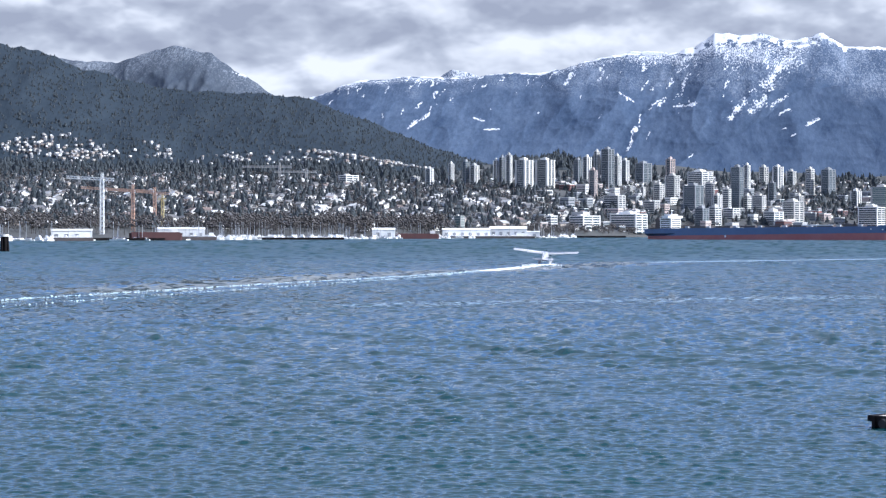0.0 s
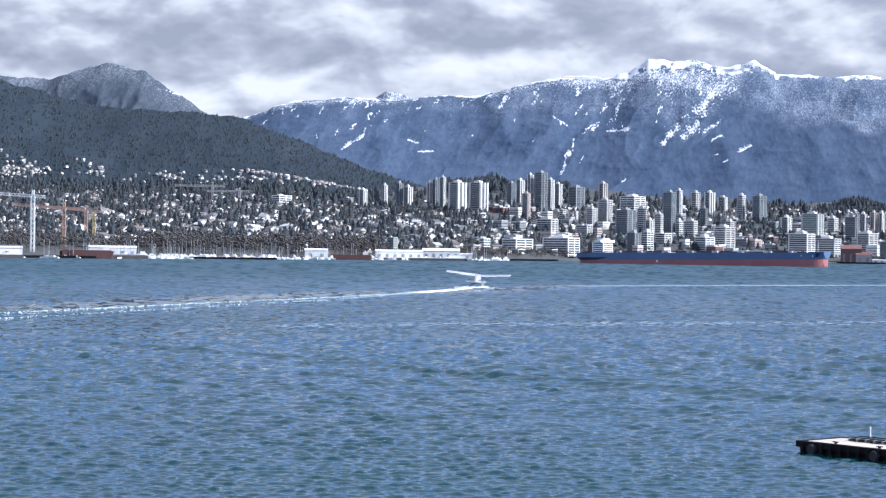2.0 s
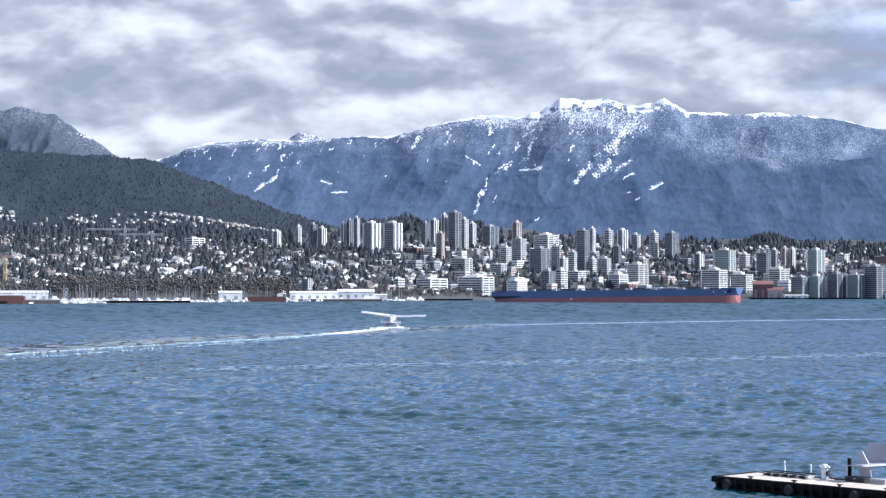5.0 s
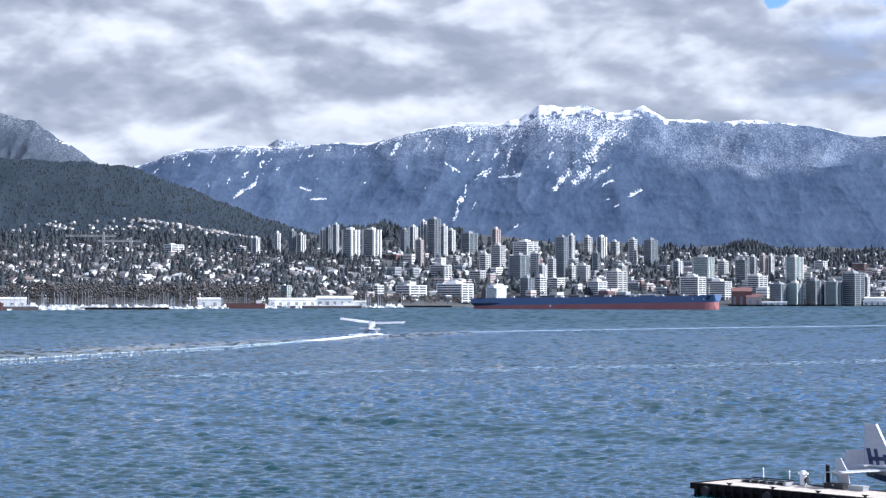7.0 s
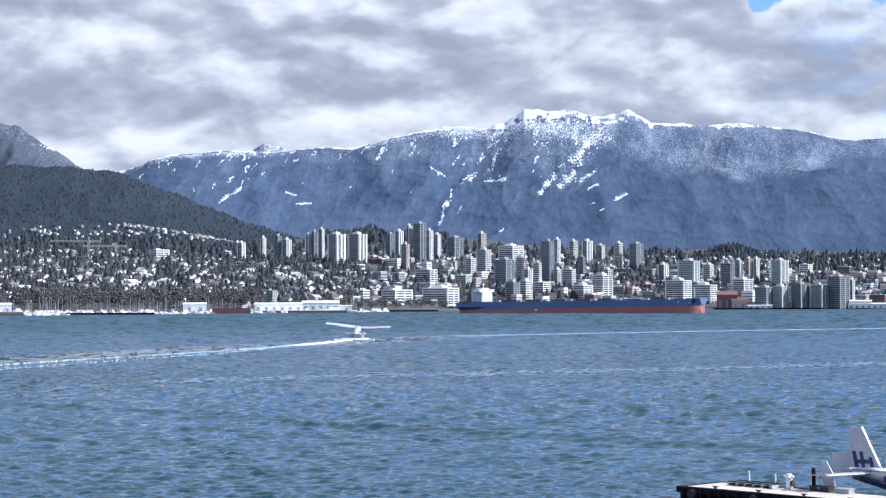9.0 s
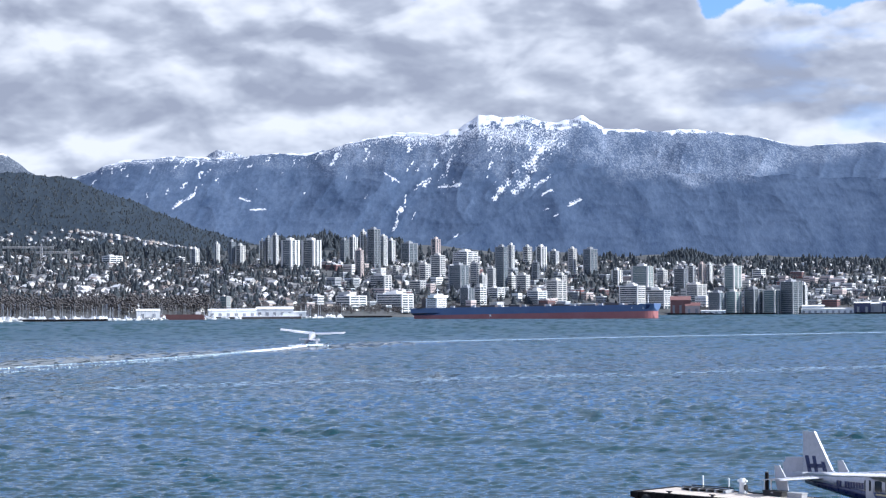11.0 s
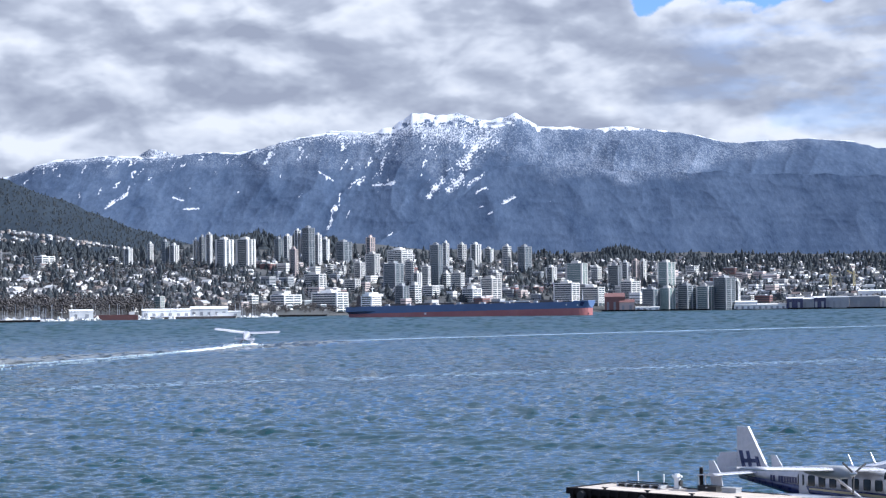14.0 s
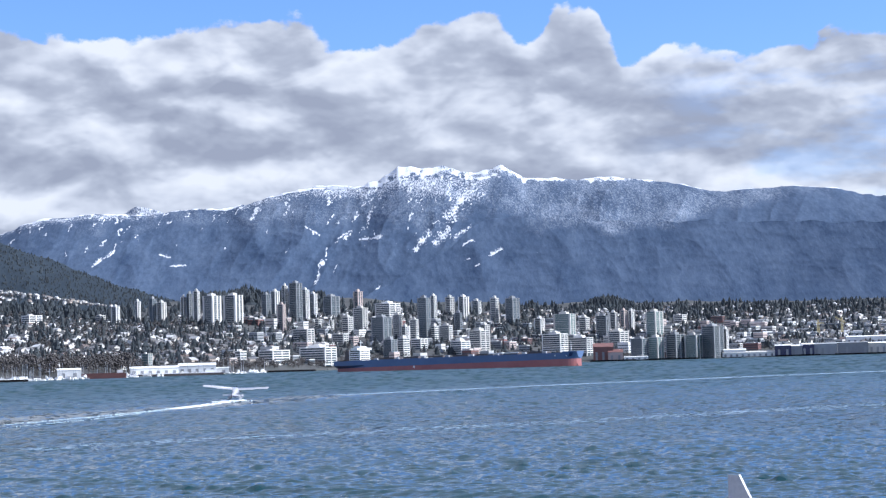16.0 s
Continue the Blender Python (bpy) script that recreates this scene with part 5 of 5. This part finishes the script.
def pump(m):
    t = thing("fuel_pump", m, "white fuel pump with a hose reel on the dock", "pump")
    part("plinth", Solid().box(-0.2, 0.2, -0.18, 0.18, 0, 0.08), STEEL, t)
    part("body", Solid().loft([[(x * 0.15, y * 0.13, z) for x, y in ((-1, -0.7), (-0.7, -1), (0.7, -1), (1, -0.7), (1, 0.7), (0.7, 1), (-0.7, 1), (-1, 0.7))] for z in (0.08, 0.62)]), WHITE, t)
    part("head", Solid().tube((0, 0, 0.62), (0, 0, 0.82), 0.22, 0.13, 10).tube((-0.28, 0, 0.68), (0.28, 0, 0.68), 0.07, n=8), WHITE, t)
    part("reel", Solid().tube((0.17, -0.02, 0.34), (0.26, -0.02, 0.34), 0.16, 0.16, 12), BLACK, t)
    part("hose", Solid().tube((0.22, 0, 0.2), (0.5, 0.25, 0.03), 0.03, n=6).tube((0.5, 0.25, 0.03), (1.4, 0.4, 0.03), 0.03, n=6), BLACK, t)


pump(on_dock(5.05, 2.7, turn=8))


def locker(m, w, d, h, mat, label):
    t = thing("dock_box", m, label, "box", "boxes on the dock")
    part("body", Solid().box(-w / 2, w / 2, -d / 2, d / 2, 0, h * 0.8), mat, t)
    part("lid", Solid().box(-w / 2 - 0.03, w / 2 + 0.03, -d / 2 - 0.03, d / 2 + 0.03, h * 0.8, h), mat, t)
    part("latch", Solid().box(-0.06, 0.06, -d / 2 - 0.06, -d / 2 - 0.02, h * 0.62, h * 0.82), STEEL, t)


locker(on_dock(8.4, 2.9), 0.9, 0.5, 0.26, STEEL, "grey lidded storage box on the float dock")
locker(on_dock(7.0, 2.9), 1.2, 0.5, 0.28, BLACK, "black lidded storage box on the float dock")


def bollard(m):
    t = thing("mooring_post", m, "dark round mooring post on the float dock", "post", "posts on the dock")
    part("shaft", Solid().tube((0, 0, 0), (0, 0, 1.15), 0.11, 0.10, 10), TIMBER, t)
    part("cap", Solid().tube((0, 0, 1.15), (0, 0, 1.2), 0.13, 0.08, 10), BLACK, t)


bollard(on_dock(6.3, 3.15))


def ramp_frame(m, length):
    t = thing("boarding_ramp", m, "low dark boarding ramp with rails lying along the dock", "ramp")
    part("plate", Solid().box(0, length, -0.4, 0.4, 0.1, 0.15), BLACK, t)
    for s in (-1, 1):
        part("rail", Solid().bar((0, s * 0.42, 0.22), (length, s * 0.42, 0.22), 0.06), BLACK, t)
    for i in range(6):
        part("rib", Solid().box(i * length / 5 - 0.05, i * length / 5 + 0.05, -0.45, 0.45, 0, 0.16), STEEL, t)


ramp_frame(on_dock(1.4, 2.6), 2.8)


# ---- foam and painted glints on the water ----
def foam_glint_band(name, pts, half, count, size, label, seed, taper=0.0, mat=None, lift=0.2, crowd=1.0):
    """Flecks strewn along a track, lying just above the water: wake foam, and painted glints."""
    rng = np.random.default_rng(seed)
    sol = Solid()
    seg = [math.hypot(b[0] - a[0], b[1] - a[1]) for a, b in zip(pts, pts[1:])]
    for _ in range(count):
        q = sum(seg) * rng.uniform(0, 1) ** crowd
        u = q / sum(seg)
        i = 0
        while i < len(seg) - 1 and q > seg[i]:
            q -= seg[i]
            i += 1
        (x0, y0), (x1, y1) = pts[i], pts[i + 1]
        t = q / seg[i]
        dx, dy = (x1 - x0) / seg[i], (y1 - y0) / seg[i]
        off = rng.normal(0, half * 0.5) * (1 - taper * u)
        x, y = x0 + dx * q - dy * off, y0 + dy * q + dx * off
        a, b = size * rng.uniform(0.5, 2.2), size * rng.uniform(0.2, 0.6)
        n = 7
        rim = []
        for j in range(n):
            w = j * math.tau / n
            k = rng.uniform(0.6, 1.2)
            rim.append((x + k * (a * math.cos(w) * dx - b * math.sin(w) * dy), y + k * (a * math.cos(w) * dy + b * math.sin(w) * dx), 0.10))
        sol.add(rim + [(x, y, lift + 0.1 * rng.uniform() * (lift > 0.15))], [(j, (j + 1) % n, n) for j in range(n)])
    tagged(new(name, quick_mesh(sol, name, mat or FOAM)), label, "foam", kind="stuff")


FLY_AT = (-20.9, 568.5)
foam_glint_band("wake_foam", [FLY_AT] + [(-37.3, 471.7), (-46.6, 430.0), (-69.5, 352.8), (-84.9, 296.2), (-92.7, 267.3)], 0.7, 1100, 0.20, "white foam of the wake behind the running seaplane", 61, -2.0, WAKE, 0.20, crowd=1.35)
foam_glint_band("wake_foam", [FLY_AT] + [(-44.5, 410.3), (-65.0, 330.0), (-78.3, 273.4), (-84.4, 243.4)], 0.5, 520, 0.17, "white foam of the wake behind the running seaplane", 62, -2.0, WAKE, 0.20, crowd=1.35)
foam_glint_band("wake_foam", [FLY_AT] + [(-26.4, 529.9), (-32.9, 488.0)], 1.4, 420, 0.7, "white foam close behind the running seaplane", 66, -0.5)
# two bright bands of water, their glint painted as pale flecks
foam_glint_band("track_glint", [(8.3, 622.1), (21.4, 633.0), (84.1, 693.9), (173.6, 767.7), (304.4, 859.1)], 7.0, 2200, 1.5, "pale painted sheen on the track left across the harbour by a boat", 63, 0.0, GLINT, 0.12)
foam_glint_band("track_glint", [(-36.9, 261.5), (-14.9, 277.6), (9.8, 288.7), (41.9, 308.4), (74.1, 328.0), (115.0, 353.7)], 9.0, 1000, 0.5, "thin broken streak of painted glint on the choppy water", 64, 0.0, GLINT, 0.12)


def spray(x, y, turn):
    """Water thrown up on both sides of the floats."""
    rng = np.random.default_rng(65)
    sol = Solid()
    c, s = math.cos(radians(turn)), math.sin(radians(turn))
    for _ in range(1100):
        side = rng.choice([-1.7, 1.7])
        along = rng.uniform(-12, 3.5)
        off = side + rng.normal(0, 0.5 + 0.10 * abs(along))
        up = abs(rng.normal(0, 0.14)) * (1 if along < 1 else 0.4)
        k = rng.uniform(0.12, 0.36)
        px, py = x + along * c - off * s, y + along * s + off * c
        vs = [(px + k * rng.uniform(0.6, 1.4) * dx, py + k * rng.uniform(0.6, 1.4) * dy, 0.1 + up + k * 0.7 * dz) for dx, dy, dz in ((1, 0, 0), (0, 1, 0), (-1, 0, 0), (0, -1, 0), (0, 0, 1), (0, 0, -1))]
        sol.add(vs, [(0, 1, 4), (1, 2, 4), (2, 3, 4), (3, 0, 4), (1, 0, 5), (2, 1, 5), (3, 2, 5), (0, 3, 5)])
    tagged(new("spray", quick_mesh(sol, "spray", FOAM)), "white spray thrown up round the seaplane's floats", "spray", kind="stuff")


spray(FLY_AT[0], FLY_AT[1], 84.0)

# ---- the far waterfront ----
def shed(x, y, w, d, h, wall, roof, turn, label, rise=2.0, base=1.5):
    t = thing("shed", pose(x, y, base, rz=turn), label, "shed", "sheds on the waterfront")
    part("wall", Solid().box(-w / 2, w / 2, -d / 2, d / 2, 0, h), wall, t)
    part("roof", Solid().loft([[(s * (w / 2 + 0.5), -d / 2 - 0.5, h), (s * (w / 2 + 0.5), 0, h + rise), (s * (w / 2 + 0.5), d / 2 + 0.5, h)] for s in (-1, 1)]), roof, t)
    n = max(int(w / 9), 1)
    for i in range(n):
        part("door", Solid().box(-1.8, 1.8, -d / 2 - 0.15, -d / 2 + 0.1, 0.1, h * 0.62), GREYWALL, t, at=pose(-w / 2 + (i + 0.5) * w / n, 0, 0))
    return t


def barge(x, y, w, d, h, mat, turn, label, load=None):
    t = thing("barge", pose(x, y, 0, rz=turn), label, "barge", "barges along the shore")
    part("hull", Solid().loft([[(q * w / 2, -d / 2 * k, -0.8), (q * w / 2 * 1.0, -d / 2, h), (q * w / 2, d / 2, h), (q * w / 2, d / 2 * k, -0.8)] for q, k in ((-1, 0.4), (-0.9, 1), (0.9, 1), (1, 0.4))]), mat, t)
    part("coaming", Solid().box(-w * 0.46, w * 0.46, -d * 0.44, d * 0.44, h, h + 0.8), load or mat, t)
    part("wheelhouse", Solid().box(w * 0.30, w * 0.42, -d * 0.25, d * 0.25, h + 0.8, h + 4), WHITE, t)
    return t


def pier(x, y, w, d, turn, label):
    t = thing("pier", pose(x, y, 0, rz=turn), label, "pier", "piers along the shore")
    part("deck", Solid().box(-w / 2, w / 2, -d / 2, d / 2, 1.6, 2.4), TIMBER, t)
    pile = Solid().tube((0, 0, -1.5), (0, 0, 1.7), 0.35, n=6).mesh("pile", TIMBER)
    n = max(int(w / 8), 2)
    for i in range(n):
        part("pile", pile, None, t, at=pose(-w / 2 + (i + 0.5) * w / n, -d / 2 + 0.5, 0))
    part("fender", Solid().box(-w / 2, w / 2, -d / 2 - 0.3, -d / 2, 0.2, 2.0), TIMBER, t)
    return t


def lattice(sol, a, b, w, n):
    """A square lattice mast or jib from a to b."""
    a, b = Vector(a), Vector(b)
    d = (b - a).normalized()
    u = Vector((0, 1, 0)) if abs(d.z) > 0.5 else Vector((0, 0, 1))
    v = d.cross(u).normalized()
    cs = [(u * i + v * j) * w / 2 for i, j in ((1, 1), (1, -1), (-1, -1), (-1, 1))]
    for c in cs:
        sol.bar(a + c, b + c, w * 0.3)
    for i in range(n):
        p, q = a + (b - a) * (i / n), a + (b - a) * ((i + 1) / n)
        for j in range(4):
            sol.bar(p + cs[j], q + cs[(j + 1) % 4], w * 0.18)
    return sol


def tower_crane(x, y, z, h, left, right, mat, w, label, drop=0.0):
    """Mast of h metres; the jib reaches left and right of it."""
    t = thing("tower_crane", pose(x, y, z), label, "crane", "cranes along the shore")
    part("mast", lattice(Solid(), (0, 0, -3), (0, 0, h), w, max(int(h / w / 1.5), 4)), mat, t)
    part("jib", lattice(Solid(), (0, 0, h), (-left, 0, h + drop), w * 0.75, max(int(left / w), 4)), mat, t)
    part("counter_jib", lattice(Solid(), (0, 0, h), (right, 0, h - drop * right / max(left, 1)), w * 0.75, max(int(right / w), 3)), mat, t)
    part("counterweight", Solid().box(right - 3, right, -1, 1, h - 2.6, h - 0.5), STEEL, t)
    part("apex", lattice(Solid(), (0, 0, h), (0, 0, h + 6), w * 0.6, 3), mat, t)
    part("cab", Solid().box(0.6, 2.6, -1.2, 1.2, h - 2.6, h - 0.2), WHITE, t)
    return t


def yacht(x, y, L, mast, turn, mat=WHITE):
    t = thing("yacht" if mast else "motor_boat", pose(x, y, 0, rz=turn), "white sailing yacht with a bare mast in the marina" if mast else "white motor boat berthed in the marina", "boat", "boats in the marina")
    part("hull", Solid().loft([[(q * L, -k * L * 0.15, 1.3), (q * L, -k * L * 0.10, -0.3), (q * L, k * L * 0.10, -0.3), (q * L, k * L * 0.15, 1.3)] for q, k in ((-0.5, 0.85), (-0.1, 1.0), (0.25, 0.8), (0.5, 0.05))]), mat, t)
    part("cabin", Solid().loft([[(-0.3 * L, s * L * 0.11, 1.2) for s in (-1, 1)] + [(-0.28 * L, s * L * 0.09, 2.6 if mast else 4.0) for s in (1, -1)], [(0.2 * L, s * L * 0.09, 1.2) for s in (-1, 1)] + [(0.1 * L, s * L * 0.07, 2.3 if mast else 3.6) for s in (1, -1)]]), WHITE, t)
    part("window", Solid().box(-0.24 * L, 0.06 * L, -L * 0.112, L * 0.112, 1.7, 2.1), PANE, t)
    if mast:
        part("mast", Solid().tube((0.08 * L, 0, 1.2), (0.08 * L, 0, mast), 0.22, 0.15, 6), ALU, t)
        part("boom", Solid().tube((0.08 * L, 0, 3.0), (-0.36 * L, 0, 3.1), 0.2, 0.2, 6), NAVY, t)
    else:
        part("radar_arch", Solid().box(-0.2 * L, -0.12 * L, -L * 0.08, L * 0.08, 4.0, 5.2), WHITE, t)
    return t


rng = np.random.default_rng(91)
for i in range(260):
    az = rng.uniform(-13.6, -6.8) if i < 165 else (rng.uniform(-19, -13) if i < 200 else rng.uniform(-7, -1.0))
    r = float(np.interp(az, *zip(*SHORE))) - rng.uniform(8, 60)
    yacht(r * math.sin(radians(az)), r * math.cos(radians(az)), rng.uniform(10, 19), rng.choice([0, 0, 12, 15, 18]), rng.choice([-100, 80, 10, 170]) + rng.normal(0, 8))

shed(-263, 2180, 25.6, 18, 9.0, WHITE, WHITE, 7, "long white boat shed on the marina shore", 2.0, 1.5)
barge(-227, 2199, 50.3, 14, 5.2, RUST, 6, "rust-red barge with a dark hull along the quay", None)
shed(-179, 2309, 56.7, 18, 8.8, WHITE, WHITE, 4, "long white shipyard shed with wide doors", 2.0, 1.5)
shed(-133, 2386, 45.3, 24, 10.2, WHITE, WHITE, 3, "tall white shipyard hall beside the water", 3.0, 1.5)
barge(-152, 2296, 110.7, 14, 2.7, DECK_DARK, 4, "low black barge with white deck gear", WHITE)
shed(-108, 2393, 26.5, 14, 6.3, WHITE, WHITE, 3, "low white hangar at the end of the yard", 1.0, 1.5)
pier(-47, 2518, 117.5, 10, 1, "dark timber pier on piles at the far shore")
shed(-511, 1786, 37.9, 18, 7.6, WHITE, CONCRETE, 16, "white flat shed beside the western marina", 2.0, 1.5)
barge(-494, 1729, 37.7, 14, 3.1, DECK_DARK, 16, "low dark barge with a white load", WHITE)
barge(-440, 1825, 50.3, 14, 7.1, RUST, 14, "rust-red barge with a tall dark hull", None)
shed(-433, 1904, 46.7, 18, 9.1, WHITE, WHITE, 13, "white yard building with a row of windows", 2.0, 1.5)
barge(-407, 1857, 38.8, 14, 3.3, DECK_DARK, 12, "low dark barge moored at the yard", STEEL)
pier(-467, 1812, 76.4, 10, 14, "dark timber pier on piles at the far shore")
pier(-345, 1947, 138.4, 10, 10, "dark timber pier on piles at the far shore")
tower_crane(-505, 1872, 5.8, 54.3, 35.6, 11.9, WHITE, 3.0, "white tower crane standing at the shore yard", 2.0)
tower_crane(-499, 1971, 10.1, 40.9, 55.1, 21.9, ORANGE, 2.6, "pale orange tower crane at the shore yard", 3.0)
tower_crane(-499, 2066, 15.0, 35.3, 54.5, 16.1, ORANGE, 2.6, "pale orange tower crane at the shore yard", 4.0)
tower_crane(-492, 2073, 15.0, 28.6, 5.0, 3.7, YELLOW, 2.4, "short yellow crane at the shore yard", 0.0)
tower_crane(-556, 3174, 89.2, 25.4, 62.9, 19.7, CONCRETE, 3.2, "pale tower crane on the upper slope", 0.0)
tower_crane(-509, 3160, 87.0, 18.7, 54.1, 16.8, CONCRETE, 3.2, "pale tower crane on the upper slope", 0.0)
tower_crane(99, 3926, 133.9, 13.7, 2.3, 6.9, STEEL, 2.0, "thin grey mast crane on a tower block", 0.0)
pier(559, 3002, 102.4, 10, -11, "dark timber pier on piles at the far shore")
pier(478, 3004, 70.9, 10, -9, "dark timber pier on piles at the far shore")
shed(467, 3033, 31.3, 30, 21.5, BRICKRED, BRICKRED, -9, "dull red market hall beside the ferry quay", 6.0, 1.5)
shed(484, 3019, 23.2, 16, 12.5, PINK, BRICKRED, -9, "small red-roofed pavilion on the quay", 5.0, 1.5)
shed(515, 3010, 37.4, 10, 4.5, WHITE, WHITE, -10, "low white ferry landing on the quay", 1.0, 1.5)
shed(675, 3026, 34.4, 18, 10.8, WHITE, WHITE, -13, "white waterfront building beyond the towers", 2.0, 1.5)
shed(695, 3016, 81.2, 12, 6.3, WHITE, CONCRETE, -13, "low white landing with pink awnings", 2.0, 1.5)
shed(749, 3010, 25.3, 30, 15.4, NAVY, WHITE, -14, "dark dock shed under a white roof", 2.0, 1.5)
shed(770, 3009, 18.1, 30, 14.5, GREYWALL, WHITE, -14, "grey dock shed under a white roof", 2.0, 1.5)
shed(788, 3008, 19.9, 30, 16.3, NAVY, WHITE, -15, "dark dock shed under a white roof", 2.0, 1.5)
shed(817, 3011, 36.4, 30, 16.4, GREYWALL, GREYWALL, -15, "grey dock shed with an open front", 2.0, 1.5)
shed(859, 3003, 46.4, 34, 17.3, GREYWALL, GREYWALL, -16, "large grey shipyard hall at the water", 1.0, 1.5)
shed(904, 3004, 38.4, 30, 15.5, CONCRETE, WHITE, -17, "pale shipyard hall at the water", 2.0, 1.5)
shed(924, 3130, 76.1, 30, 14.3, WHITE, WHITE, -16, "long white shipyard hall on the rise", 2.0, 14.0)
shed(665, 3056, 50.2, 20, 7.3, CONCRETE, WHITE, -12, "low pale quay building", 1.0, 3.0)
tower_crane(867, 3236, 30.4, 23.4, 3.9, 9.8, YELLOW, 2.6, "yellow shipyard crane above the dock sheds", 0.0)
tower_crane(906, 3228, 29.8, 27.4, 11.7, 5.9, YELLOW, 2.6, "yellow shipyard crane above the dock sheds", 6.0)
pier(766, 2984, 67.4, 10, -14, "dark timber pier on piles at the far shore")
pier(870, 2978, 90.4, 10, -16, "dark timber pier on piles at the far shore")


def quay_edge():
    """Boulders and rubble along the waterline."""
    rng = np.random.default_rng(95)
    sol = Solid()
    for _ in range(1500):
        az = rng.uniform(-19, 19)
        r = float(np.interp(az, *zip(*SHORE))) + rng.uniform(-14, 6)
        x, y, k = r * math.sin(radians(az)), r * math.cos(radians(az)), rng.uniform(0.8, 2.4)
        vs = [(x + k * rng.uniform(0.7, 1.6) * dx, y + k * rng.uniform(0.7, 1.4) * dy, 0.2 + k * rng.uniform(0.5, 1.0) * dz) for dx, dy, dz in ((1, 0, 0), (0, 1, 0), (-1, 0, 0), (0, -1, 0), (0, 0, 1), (0, 0, -1))]
        sol.add(vs, [(0, 1, 4), (1, 2, 4), (2, 3, 4), (3, 0, 4), (1, 0, 5), (2, 1, 5), (3, 2, 5), (0, 3, 5)])
    tagged(new("shore_boulders", quick_mesh(sol, "shore_boulders", ROCKS)), "grey boulders along the far waterline", "rocks", kind="stuff")


quay_edge()


def dolphin(x, y):
    t = thing("mooring_dolphin", pose(x, y, 0), "cluster of dark timber piles with a pale cap", "piles")
    for i in range(7):
        a = i * math.tau / 6
        r = 1.4 if i < 6 else 0.0
        part("pile", Solid().tube((r * 1.3 * math.cos(a), r * 1.3 * math.sin(a), -1.5), (r * math.cos(a), r * math.sin(a), 7.0), 0.6, 0.55, 8), TIMBER, t)
    part("cap", Solid().tube((0, 0, 7.0), (0, 0, 8.2), 2.2, 2.0, 12), CONCRETE, t)


dolphin(-292.0, 906.0)
